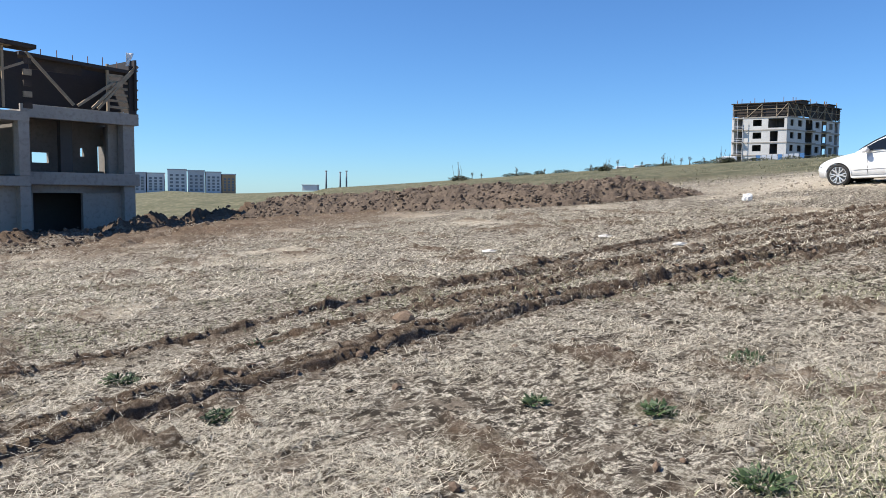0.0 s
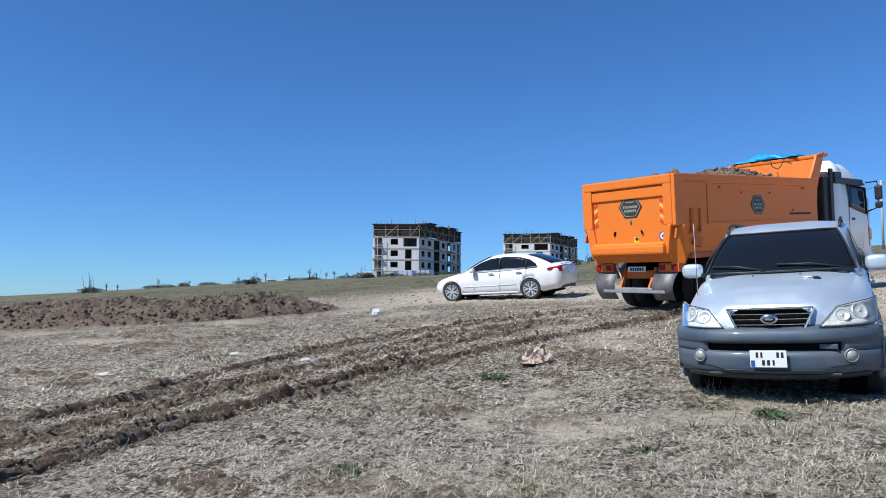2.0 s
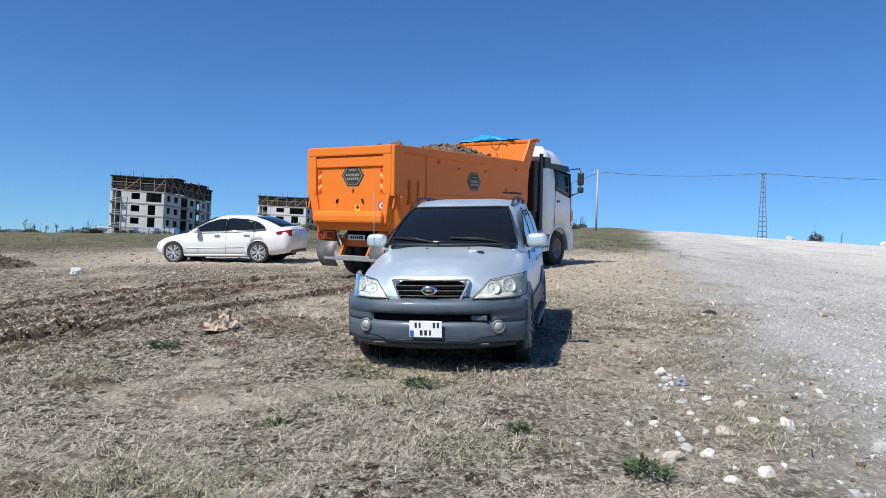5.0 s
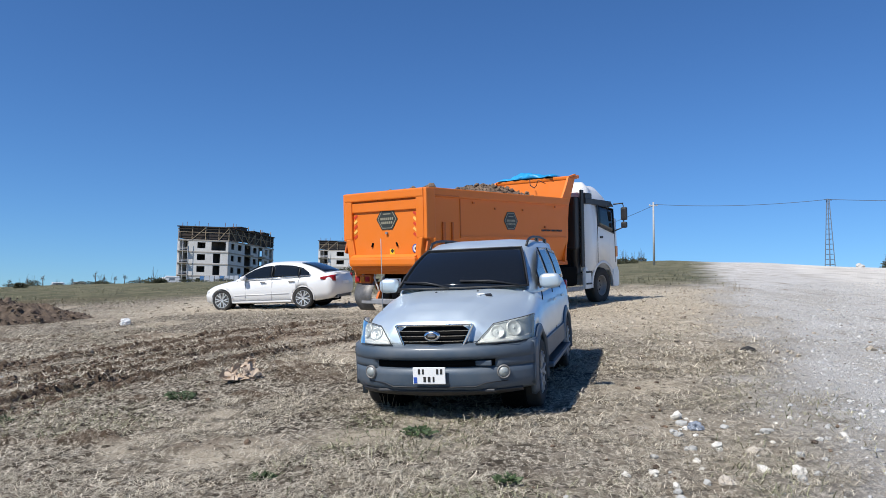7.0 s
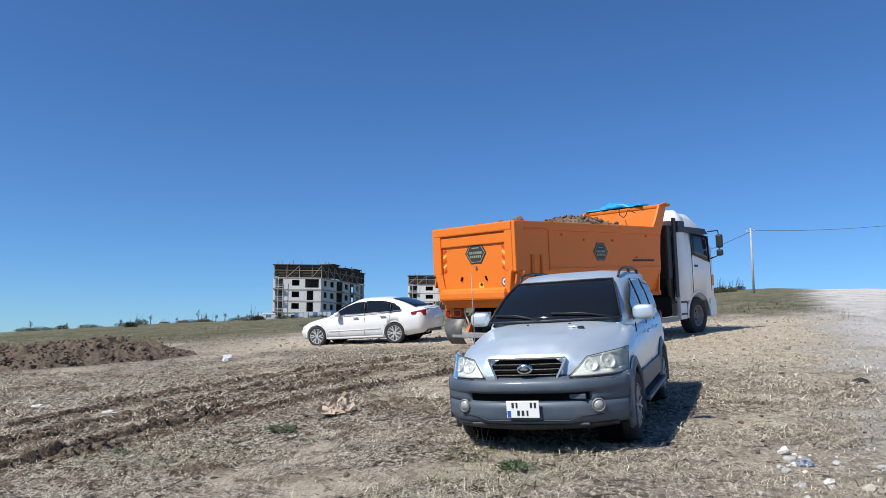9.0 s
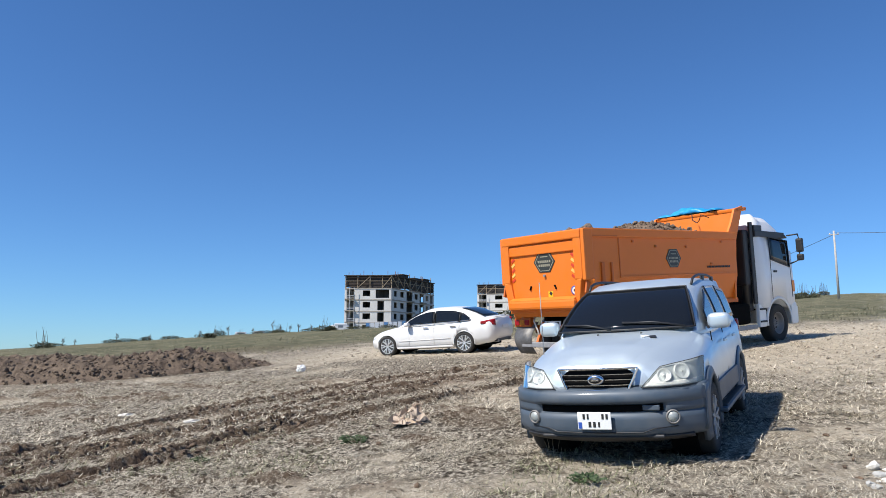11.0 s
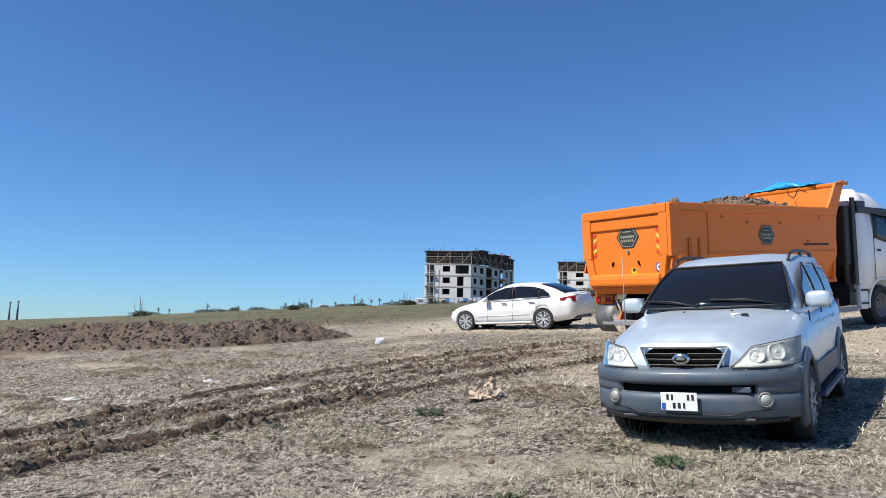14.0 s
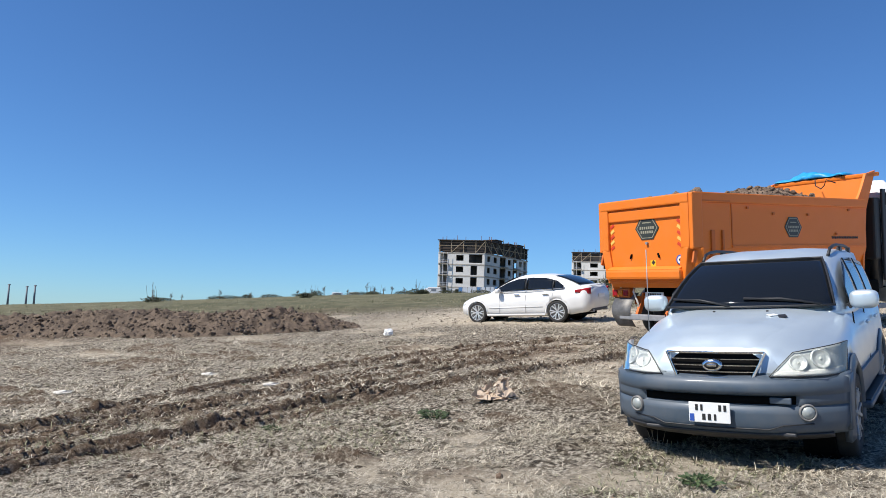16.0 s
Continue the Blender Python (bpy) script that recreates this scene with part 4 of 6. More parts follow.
# ---- the silver off-roader ----
def build_suv():
    S = thing("silver_suv", pose(.024, 9.063, .141, 2.0, 5.45, -99.8), "dusty silver off-road car with grey-blue bumpers parked on the stubble", "car")

    def half(zb, w, zbelt, top, crown, cy=.78, tuck=.06):
        cy = min(cy, w - .06)
        return [(0, zb), (w * .80, zb), (w - tuck, zb + .07), (w - .01, zb + .30), (w, (zb + zbelt) / 2 + .06), (w - .03, zbelt - .10), (max(w - .09, cy + .05), zbelt), (cy + .02, top - .035), (cy - .03, top), (cy * .5, crown), (0, crown)]
    # stations from the tail to the nose
    xs = [-4.70, -4.55, -4.1, -3.3, -2.4, -1.75, -1.3, -.95, -.55, -.27, -.14]
    H = [half(.46, .80, 1.15, 1.17, 1.18), half(.40, .88, 1.20, 1.22, 1.22), half(.36, .92, 1.22, 1.24, 1.24), half(.34, .93, 1.22, 1.24, 1.24), half(.34, .93, 1.21, 1.23, 1.23), half(.34, .93, 1.19, 1.235, 1.24),
         half(.34, .93, 1.15, 1.215, 1.245, .76), half(.36, .93, 1.07, 1.165, 1.20, .66), half(.40, .90, .985, 1.10, 1.135, .56), half(.46, .80, .90, 1.03, 1.05, .47), half(.5, .62, .80, .97, .985, .42)]
    FA, RA = -1.0, -3.75
    hull = carve(loft(xs, H, 64), [drum(.43, .60, 1.2, (FA, .37)), drum(.43, -.60, -1.2, (FA, .37)), drum(.43, .60, 1.2, (RA, .37)), drum(.43, -.60, -1.2, (RA, .37))])
    hull.polygons.foreach_set("use_smooth", [True] * len(hull.polygons))
    body = part("body", hull, silver, S)
    # cabin
    xs = [-4.68, -4.50, -4.0, -3.2, -2.6, -2.15, -1.85, -1.55, -1.34]
    def gh(wb, wt, zt, zc):
        return [(0, 1.12), (wb, 1.12), (wb, 1.22), (wb * .45 + wt * .55, 1.22 + (zt - 1.22) * .55), (wt + .03, zt - .05), (wt - .06, zt), (wt * .5, zc), (0, zc)]
    H = [gh(.78, .66, 1.30, 1.31), gh(.83, .64, 1.67, 1.69), gh(.85, .66, 1.79, 1.81), gh(.86, .67, 1.815, 1.84), gh(.86, .665, 1.80, 1.825), gh(.86, .64, 1.71, 1.735), gh(.855, .68, 1.55, 1.575), gh(.82, .735, 1.37, 1.39), gh(.74, .70, 1.225, 1.23)]
    part("cabin", loft(xs, H, 50), silver, S)

    # windscreen: lies just proud of the cabin, bowed forward
    def ws(u, v, grow=0.0):
        s = 2 * u - 1
        x0, x1 = -1.36, -2.10
        z0, z1 = 1.262, 1.705
        hw = (.775 + grow) * (1 - v) + (.60 + grow) * v
        return (x0 + (x1 - x0) * v + .13 * (1 - s * s) + .004, s * hw, z0 + (z1 - z0) * v + .045 * math.sin(math.pi * v) + .02)
    part("windscreen", sheet(ws, 18, 8, .006, True, (1, 0, 1)), glass, S, "dark tinted windscreen speckled with dirt")
    loop = [ws(i / 10, 0) for i in range(11)] + [ws(1, i / 5) for i in range(1, 6)] + [ws(1 - i / 10, 1) for i in range(1, 11)] + [ws(0, 1 - i / 5) for i in range(1, 6)]
    part("windscreen_seal", tube(loop, .012, 6), black_plastic, S)
    for s0, s1 in ((.42, .03), (.94, .5)):
        a, b = Vector(ws(s0, .02)), Vector(ws(s1, .10))
        wiper = part("wiper", tube([a + Vector((.03, 0, 0)), (a + b) / 2 + Vector((.04, 0, .035)), b + Vector((.02, 0, .015))], .011, 6), black_plastic, S)
        part("wiper_blade", tube([a.lerp(b, .25) + Vector((.03, 0, .02)), b + Vector((.012, 0, .02))], .014, 6), black_plastic, wiper)
    # steering wheel and dashboard seen through the glass
    part("dashboard", slab((.35, 1.4, .06), (-1.78, 0, 1.27), .02), black_plastic, S)
    # side windows and door seams
    for sd in (1, -1):
        def side(b0, b1, lo, hi0, hi1):
            def f(u, v):
                x = b0 + (b1 - b0) * u
                zt = hi0 + (hi1 - hi0) * u
                z = lo + (zt - lo) * v
                k = (z - 1.22) / .56
                y = .862 - .185 * k + .008 + .02 * math.sin(math.pi * min(max(k, 0), 1))
                return (x, sd * y, z)
            return sheet(f, 8, 6, .006, True, (0, sd, .3))
        part("side_window", side(-1.72, -2.55, 1.25, 1.42, 1.71), glass, S)
        part("side_window", side(-2.63, -3.45, 1.25, 1.715, 1.725), glass, S)
        part("side_window", side(-3.53, -4.25, 1.27, 1.715, 1.66), glass, S)
        for x in (-1.62, -2.60, -3.50):
            part("door_seam", beam((x, sd * .932, .52), (x - .02, sd * .885, 1.2), .008, .01), shade_black, S)
        for x in (-2.35, -3.25):
            part("door_handle", slab((.2, .03, .035), (x, sd * .945, 1.06), .012), silver, S)
        # cladding low on the doors, step
        part("door_cladding", slab((1.85, .03, .22), (-2.38, sd * .935, .56), .012), cladding, S)
        step = part("side_step", slab((1.95, .13, .05), (-2.38, sd * .955, .37), .02), cladding, S)
        part("step_tread", slab((1.7, .07, .012), (-2.38, sd * .965, .40), .004), black_plastic, step)
        # wheel arches
        for x in (FA, RA):
            def arch(u, v):
                a = radians(-18 + 216 * u)
                r = .425 + .085 * v
                return (x + r * math.cos(a), sd * (.965 - .03 * v), .37 + r * math.sin(a))
            part("wheel_arch", sheet(arch, 28, 3, .05, True, (0, sd, 0)), cladding, S, "grey-blue plastic wheel arch")
            part("wheel_well", drum(.42, sd * .55, sd * .80, (x, .37), 32), shade_black, S)
            wheel(S, (x, sd * .82, .365), .365, .25, .225, 6, sd, dusty_alloy)
        # roof rail
        rail = [(-2.30, sd * .63, 1.745), (-2.42, sd * .635, 1.815), (-2.62, sd * .64, 1.845), (-2.9, sd * .64, 1.86), (-3.5, sd * .64, 1.86), (-3.95, sd * .63, 1.845), (-4.15, sd * .62, 1.76)]
        roof_rail = part("roof_rail", tube(rail, .017, 8), black_plastic, S)
        for x in (-3.2, -4.05):
            part("rail_foot", slab((.16, .04, .10), (x, sd * .635, 1.795), .015), black_plastic, roof_rail)
        # mirror
        mir = part("mirror", pebble((.15, .245, .175), (-1.66, sd * .985, 1.315)), silver, S, "rounded silver door mirror")
        part("mirror_arm", beam((-1.66, sd * .85, 1.25), (-1.67, sd * .92, 1.29), .08, .05), black_plastic, mir)
        # headlight: a wedge with a slanted inner edge, wrapped round the corner
        def lamp(u, v, off=.012):
            y = .43 + .485 * u + .16 * (1 - u) ** 1.3 * v
            x = float(np.interp(y, [.42, .62, .80, .88, .92], [-.080, -.125, -.26, -.40, -.60])) - .12 * v
            lo, hi = .785, .965 + .055 * u
            return (x + off, sd * (y + off * .5 * u), lo + (hi - lo) * v)
        hl = part("headlight", sheet(lamp, 14, 8, .03, True, (1, 0, 0)), lamp_bowl, S, "hazy clear-lens headlight")
        for u0, v0, rr, k in ((.30, .52, .070, .25), (.66, .58, .082, .8)):
            c = Vector(lamp(u0, v0, .022))
            q = Vector((1, sd * k, .55)).normalized().to_track_quat("Y", "Z").to_matrix().to_4x4()
            part("reflector", lathe([(.001, -.012), (rr * .35, -.014), (rr * .80, -.004), (rr * .92, .004), (rr, -.004), (rr, -.05)], 28), lamp_ring, hl, "", Matrix.Translation(c) @ q)
            part("bulb", lathe([(.001, -.004), (rr * .16, -.006), (rr * .2, -.02)], 14), lamp_bowl, hl, "", Matrix.Translation(c) @ q)
        part("indicator", sheet(lambda u, v: lamp(.02 + .96 * u, .03 + .20 * v, .020), 12, 3, .004, True, (1, 0, 0)), indicator_lens, hl)
        lens = part("lens", sheet(lambda u, v: lamp(u, v, .034), 14, 8, 0, True), lens_glass, hl)
        lens.visible_shadow = False
        part("lamp_edge", tube([lamp(i / 8, 0, .03) for i in range(9)] + [lamp(1, i / 3, .03) for i in range(1, 4)] + [lamp(1 - i / 8, 1, .03) for i in range(1, 9)] + [lamp(0, 1 - i / 3, .03) for i in range(1, 4)], .004, 6), black_plastic, hl)
        # fog lamp
        fog = part("fog_lamp", lathe([(.001, .004), (.048, .002), (.052, -.02)], 24), lamp_bowl, S, "", pose(-.115, sd * .69, .505, 0, 0, -90 + sd * 22))
        part("fog_ring", lathe([(.052, .0), (.057, .006), (.066, .002), (.067, -.03)], 28), rim_grey, fog)
        part("tail_light", slab((.08, .16, .42), (-4.63, sd * .80, 1.0), .03), red_lens, S)
    # bonnet lines
    for sd in (1, -1):
        part("bonnet_gap", tube([(-.62, sd * .755, 1.012), (-.95, sd * .775, 1.085), (-1.30, sd * .80, 1.150)], .007, 5), shade_black, S)
        part("washer_jet", slab((.03, .02, .012), (-1.12, sd * .24, 1.246), .004), black_plastic, S)
    part("bonnet_scuff", slab((.10, .07, .008), (-.93, .40, 1.211), .003, (2, 9, 20)), black_plastic, S, "dark scuffed mark on the bonnet")
    part("bonnet_scuff", slab((.06, .08, .008), (-.92, .32, 1.221), .003, (2, 9, 50)), plate_white, S)
    # raised middle of the bonnet between two creases
    def bonnet(u, v):
        x, t = -.17 - 1.14 * v, 2 * u - 1
        cy = float(np.interp(x, [-1.3, -.95, -.55, -.27, -.14], [.76, .66, .56, .47, .42]))
        top = float(np.interp(x, [-1.3, -.95, -.55, -.27, -.14], [1.215, 1.165, 1.10, 1.03, .97]))
        crown = float(np.interp(x, [-1.3, -.95, -.55, -.27, -.14], [1.245, 1.20, 1.135, 1.05, .985]))
        y = t * (cy - .09)
        return (x, y, float(np.interp(abs(y), [0, cy * .5, cy - .03], [crown, crown, top])) - .006 + .026 * (1 - abs(t) ** 7) * min(1, v * 6 + .3))
    part("bonnet", sheet(bonnet, 40, 18, .0, True, (0, 0, 1)), silver, S)
    # front bumper in two steps, bowed in plan
    def plan(y):
        return -.40 * (abs(y) / .95) ** 3.2
    prof = [(.30, -.16), (.325, -.05), (.36, -.012), (.43, .0), (.545, -.004), (.555, -.05), (.63, -.055), (.645, .012), (.70, .022), (.755, .0), (.785, -.08), (.79, -.2)]
    def bump(u, v):
        y = -.955 + 1.91 * u
        k = v * (len(prof) - 1)
        i = min(int(k), len(prof) - 2)
        z, o = [prof[i][c] + (prof[i + 1][c] - prof[i][c]) * (k - i) for c in (0, 1)]
        if .55 < z < .64 and abs(y) > .60:
            o = 0.0
        return (plan(y) + o, y * (1 if z > .36 else .985), z)
    bumper = part("front_bumper", sheet(bump, 48, 22, .03, True, (1, 0, 0)), cladding, S, "grey-blue scuffed plastic front bumper")
    for sd in (1, -1):
        part("bumper_end", sheet(lambda u, v: (-.40 - .24 * u, sd * (.955 + .012 * math.sin(3 * u)), (.34 + .06 * u) + (.43 - .06 * u) * v), 5, 5, .03, True, (0, sd, 0)), cladding, bumper)
    # black sheet in the slot, shade of the opening painted on it
    part("air_intake", sheet(lambda u, v: (plan(-.62 + 1.24 * u) - .044, -.62 + 1.24 * u, .562 + .062 * v), 20, 2, .01), shade_black, bumper)
    part("lower_lip", sheet(lambda u, v: (plan(-.84 + 1.68 * u) - .03 - .05 * v, -.84 + 1.68 * u, .325 - .055 * v * (1 - .3 * abs(2 * u - 1))), 30, 3, .02, True, (1, 0, 0)), black_plastic, bumper)
    part("bumper_line", tube([(plan(y) + .004, y, z) for y, z in ((-.72, .415), (-.52, .405), (-.42, .372), (.0, .368), (.42, .372), (.52, .405), (.72, .415))], .006, 5), black_plastic, bumper)
    part("intake_block", slab((.03, .16, .05), (plan(.50) - .025, .50, .595), .01), cladding, bumper)
    part("skid_plate", slab((.3, 1.2, .03), (-.22, 0, .30), .01, (0, -12, 0)), black_plastic, S)
    # grille
    gw = lambda z: .295 + (.40 - .295) * (z - .76) / .22
    # black sheet stands for the shaded hollow behind the grille bars
    part("grille_back", sheet(lambda u, v: (-.075 - .05 * v - .03 * (2 * u - 1) ** 2, (2 * u - 1) * gw(.765 + .2 * v), .765 + .2 * v), 10, 4, .02), shade_black, S)
    gr = []
    gf = lambda s, z: (-.045 - .05 * (z - .765) / .2 - .03 * s * s, s * gw(z), z)
    for z in (.762, .968):
        gr += [beam(gf(-1 + .25 * i, z), gf(-.75 + .25 * i, z), .02, .018, .004) for i in range(8)]
    for s in (-1, 1):
        gr.append(beam(gf(s, .76), gf(s, .97), .03, .022, .004))
    frame_ = part("grille_frame", joined(*gr), chrome, S)
    for z in (.812, .862, .912):
        part("grille_bar", joined(*[beam(gf(-1 + .25 * i, z), gf(-.75 + .25 * i, z), .007, .007) for i in range(8)]), chrome, frame_)
    part("emblem", lathe([(.001, .012), (.06, .012), (.075, .004), (.08, -.02)], 28), chrome, frame_, "", pose(-.028, 0, .868, 0, 0, -90) @ Matrix.Diagonal((1.05, 1, .62, 1)))
    part("emblem_field", lathe([(.001, .0), (.056, .0), (.056, -.01)], 28), black_plastic, frame_, "", pose(-.013, 0, .868, 0, 0, -90) @ Matrix.Diagonal((1.05, 1, .55, 1)))
    part("emblem_mark", slab((.006, .075, .018), (-.012, 0, .868), .002), chrome, frame_)
    # number plate: two rows of plain bars
    pl = part("number_plate", slab((.012, .33, .165), (.035, -.025, .49), .006), plate_white, S, "white two-row number plate")
    part("plate_strip", slab((.004, .035, .06), (.043, -.165, .447), .001), eu_blue, pl)
    for y, z, w in ((-.125, .53, .022), (-.085, .53, .018), (.06, .53, .022), (.10, .53, .022), (-.07, .455, .026), (-.025, .455, .026), (.02, .455, .018)):
        part("plate_bar", slab((.004, w, .05), (.0425, y, z), .001), ink, pl)
    # aerial
    part("aerial", tube([(-.86, -.80, 1.07), (-.90, -.80, 1.88)], .005, 6), steel, S, "thin whip aerial")
    part("underbody", slab((3.6, 1.3, .2), (-2.3, 0, .38), .05), shade_black, S)
    part("rear_bumper", slab((.22, 1.8, .3), (-4.72, 0, .55), .06), cladding, S)
    return S


build_suv()


# ---- the white saloon ----
def build_saloon():
    M = pose(-7.9, 26.95, 1.47, -5.8, 2.0, 171.9) @ Matrix.Scale(1.05, 4)
    S = thing("white_saloon", M, "clean white four-door saloon parked on the dirt verge", "car")
    def half(zb, w, zbelt, top, crown):
        return [(0, zb), (w * .82, zb), (w - .05, zb + .05), (w - .01, zb + .22), (w, (zb + zbelt) / 2 + .05), (w - .025, zbelt - .12), (w - .09, zbelt), (w * .6, top), (w * .3, crown), (0, crown)]
    FA, RA = .95, -1.867
    xs = [-2.96, -2.85, -2.5, -1.9, -1.0, -.1, .35, .75, 1.2, 1.5, 1.66, 1.72]
    H = [half(.46, .70, .93, .99, 1.0), half(.36, .82, 1.03, 1.08, 1.09), half(.27, .90, 1.03, 1.10, 1.115), half(.21, .925, 1.0, 1.06, 1.07), half(.20, .925, .97, 1.02, 1.03), half(.20, .925, .94, .99, 1.0), half(.20, .92, .92, .98, 1.0),
         half(.20, .915, .86, .92, .945), half(.21, .89, .78, .84, .86), half(.23, .80, .68, .75, .77), half(.28, .66, .60, .66, .68), half(.34, .5, .54, .58, .6)]
    hull = carve(loft(xs, H, 70), [drum(.365, .62, 1.2, (FA, .34)), drum(.365, -.62, -1.2, (FA, .34)), drum(.365, .62, 1.2, (RA, .34)), drum(.365, -.62, -1.2, (RA, .34))])
    hull.polygons.foreach_set("use_smooth", [True] * len(hull.polygons))
    part("body", hull, white_paint, S)
    def gh(wb, wt, zt, zc):
        return [(0, .9), (wb, .9), (wb, .97), (wb * .5 + wt * .5, .96 + (zt - .96) * .55), (wt + .02, zt - .04), (wt - .07, zt), (wt * .5, zc), (0, zc)]
    xs = [-2.62, -2.3, -1.95, -1.5, -1.0, -.5, -.15, .2, .48]
    H = [gh(.70, .60, 1.08, 1.10), gh(.78, .60, 1.24, 1.265), gh(.82, .60, 1.37, 1.40), gh(.84, .61, 1.445, 1.475), gh(.85, .62, 1.475, 1.505), gh(.85, .62, 1.44, 1.475), gh(.85, .63, 1.33, 1.365), gh(.83, .68, 1.16, 1.185), gh(.80, .72, 1.0, 1.0)]
    part("cabin", loft(xs, H, 50), white_paint, S)
    def panel(x0, x1, y0, y1, z0, z1):
        def f(u, v):
            s = 2 * u - 1
            return (x0 + (x1 - x0) * v + .06 * (1 - s * s) * (1 if x0 > x1 else -1), s * (y0 + (y1 - y0) * v), z0 + (z1 - z0) * v + .03 * math.sin(math.pi * v) + .022)
        return f
    part("windscreen", sheet(panel(.42, -.38, .72, .58, 1.02, 1.42), 12, 6, .006, True, (1, 0, 1)), glass, S)
    part("rear_window", sheet(panel(-2.52, -1.72, .62, .56, 1.13, 1.43), 12, 6, .006, True, (-1, 0, 1)), glass, S)
    for sd in (1, -1):
        top = lambda x: np.interp(x, [-2.12, -1.85, -1.5, -1.0, -.5, -.15, .2], [1.10, 1.28, 1.37, 1.405, 1.37, 1.27, 1.09])
        def side(a, b):
            def f(u, v):
                x = a + (b - a) * u
                lo = 1.0 + .035 * (-x) / 2
                zt = max(top(x), lo + .005)
                z = lo + (zt - lo) * v
                k = (z - .96) / .52
                return (x, sd * (.853 - .235 * k + .03), z)
            return sheet(f, 10, 5, .006, True, (0, sd, .3))
        part("side_window", side(.16, -.78), glass, S)
        part("side_window", side(-.83, -1.72), glass, S)
        part("quarter_window", side(-1.76, -2.08), glass, S)
        for x in (-.805, -1.74):
            part("window_pillar", tube([(x, sd * .884, 1.01), (x, sd * .79, 1.20), (x, sd * .72, float(top(x)) - .01)], .026, 6), black_plastic, S)
        part("window_trim", tube([(.2, sd * .885, 1.0), (-1.0, sd * .885, 1.01), (-2.1, sd * .86, 1.05)], .01, 6), chrome, S)
        for x in (.12, -.80, -1.70):
            part("door_seam", beam((x, sd * .925, .32), (x - .03, sd * .905, .97), .008, .012), steel, S)
        for x in (-.52, -1.5):
            part("door_handle", slab((.2, .035, .04), (x, sd * .925, .88), .014), chrome, S)
        part("sill_trim", slab((2.05, .03, .05), (-.45, sd * .925, .26), .012), white_paint, S)
        part("door_crease", tube([(.5, sd * .922, .48), (-1.4, sd * .925, .50)], .012, 6), white_paint, S)
        mir = part("mirror", pebble((.17, .21, .14), (.12, sd * .99, 1.02)), white_paint, S)
        part("mirror_arm", beam((.12, sd * .86, .97), (.12, sd * .93, 1.0), .06, .04), black_plastic, mir)
        part("headlight", sheet(lambda u, v: (1.60 - .62 * u - .05 * v, sd * (.69 + .225 * u ** .5 - .05 * v), .575 + .09 * u + .09 * v), 8, 4, .02, True, (1, sd, .3)), indicator_lens, S)
        part("tail_light", sheet(lambda u, v: (-2.93 + .46 * u, sd * (.74 + .165 * u ** .5), .84 + .07 * u + (.20 - .13 * u) * v), 8, 4, .02, True, (-1, sd, 0)), red_lens, S)
        for x in (FA, RA):
            part("wheel_well", drum(.36, sd * .56, sd * .78, (x, .34), 32), shade_black, S)
            wheel(S, (x, sd * .81, .335), .335, .23, .242, 6, sd, alloy)
            def lip(u, v):
                a = radians(-10 + 200 * u)
                return (x + (.362 + .03 * v) * math.cos(a), sd * (.93 - .012 * v), .34 + (.362 + .03 * v) * math.sin(a))
            part("arch_lip", sheet(lip, 24, 2, .02, True, (0, sd, 0)), white_paint, S)
        part("exhaust", drum(.04, -.06, .06, (0, 0), 16), steel, S, "", pose(-2.86, sd * .55, .33, 0, 0, 90))
    part("rear_bumper_insert", slab((.12, 1.3, .14), (-2.84, 0, .38), .04), black_plastic, S)
    part("boot_edge", tube([(-2.86, -.7, 1.085), (-2.92, 0, 1.10), (-2.86, .7, 1.085)], .015, 6), white_paint, S)
    part("rear_plate", slab((.012, .5, .11), (-2.975, 0, .78), .004), plate_white, S)
    part("underbody", slab((3.9, 1.3, .12), (-.6, 0, .24), .04), shade_black, S)
    part("grille", slab((.05, .7, .14), (1.69, 0, .48), .03), black_plastic, S)
    return S


build_saloon()


# ---- the orange tipper lorry ----
load_soil = build_soil_material("load_soil", (.125, .083, .056), (.31, .222, .155), 14)
logo_dark = simple("logo_dark", (.03, .035, .03), .5)
logo_pale = simple("logo_pale", (.30, .28, .20), .5)


def hex_logo(parent, m, r):
    """A dark hexagon with a pale rim and two rows of plain bars; lies in the plane y-z, facing -x."""
    def ring(rr, d):
        bm = bmesh.new()
        bmesh.ops.create_cone(bm, cap_ends=True, segments=6, radius1=rr, radius2=rr, depth=d)
        bmesh.ops.rotate(bm, matrix=Euler((0, radians(90), 0)).to_matrix(), verts=bm.verts)
        return bm
    base = part("logo_badge", ring(r, .008), logo_dark, parent, "dark hexagonal maker's badge", m @ Matrix.Diagonal((1, 1.2, 1, 1)))
    part("logo_rim", ring(r * .88, .010), logo_pale, base)
    part("logo_field", ring(r * .82, .013), logo_dark, base)
    for z, w, n in ((.02, 1.25, 7), (-.30, 1.1, 6)):
        for i in range(n):
            part("logo_bar", slab((.016, r * w / n * .7, r * .2), (0, r * w * ((i + .5) / n - .5), r * z)), logo_pale, base)
    part("logo_bar", slab((.016, r * .7, r * .08), (0, 0, r * .42)), logo_pale, base)


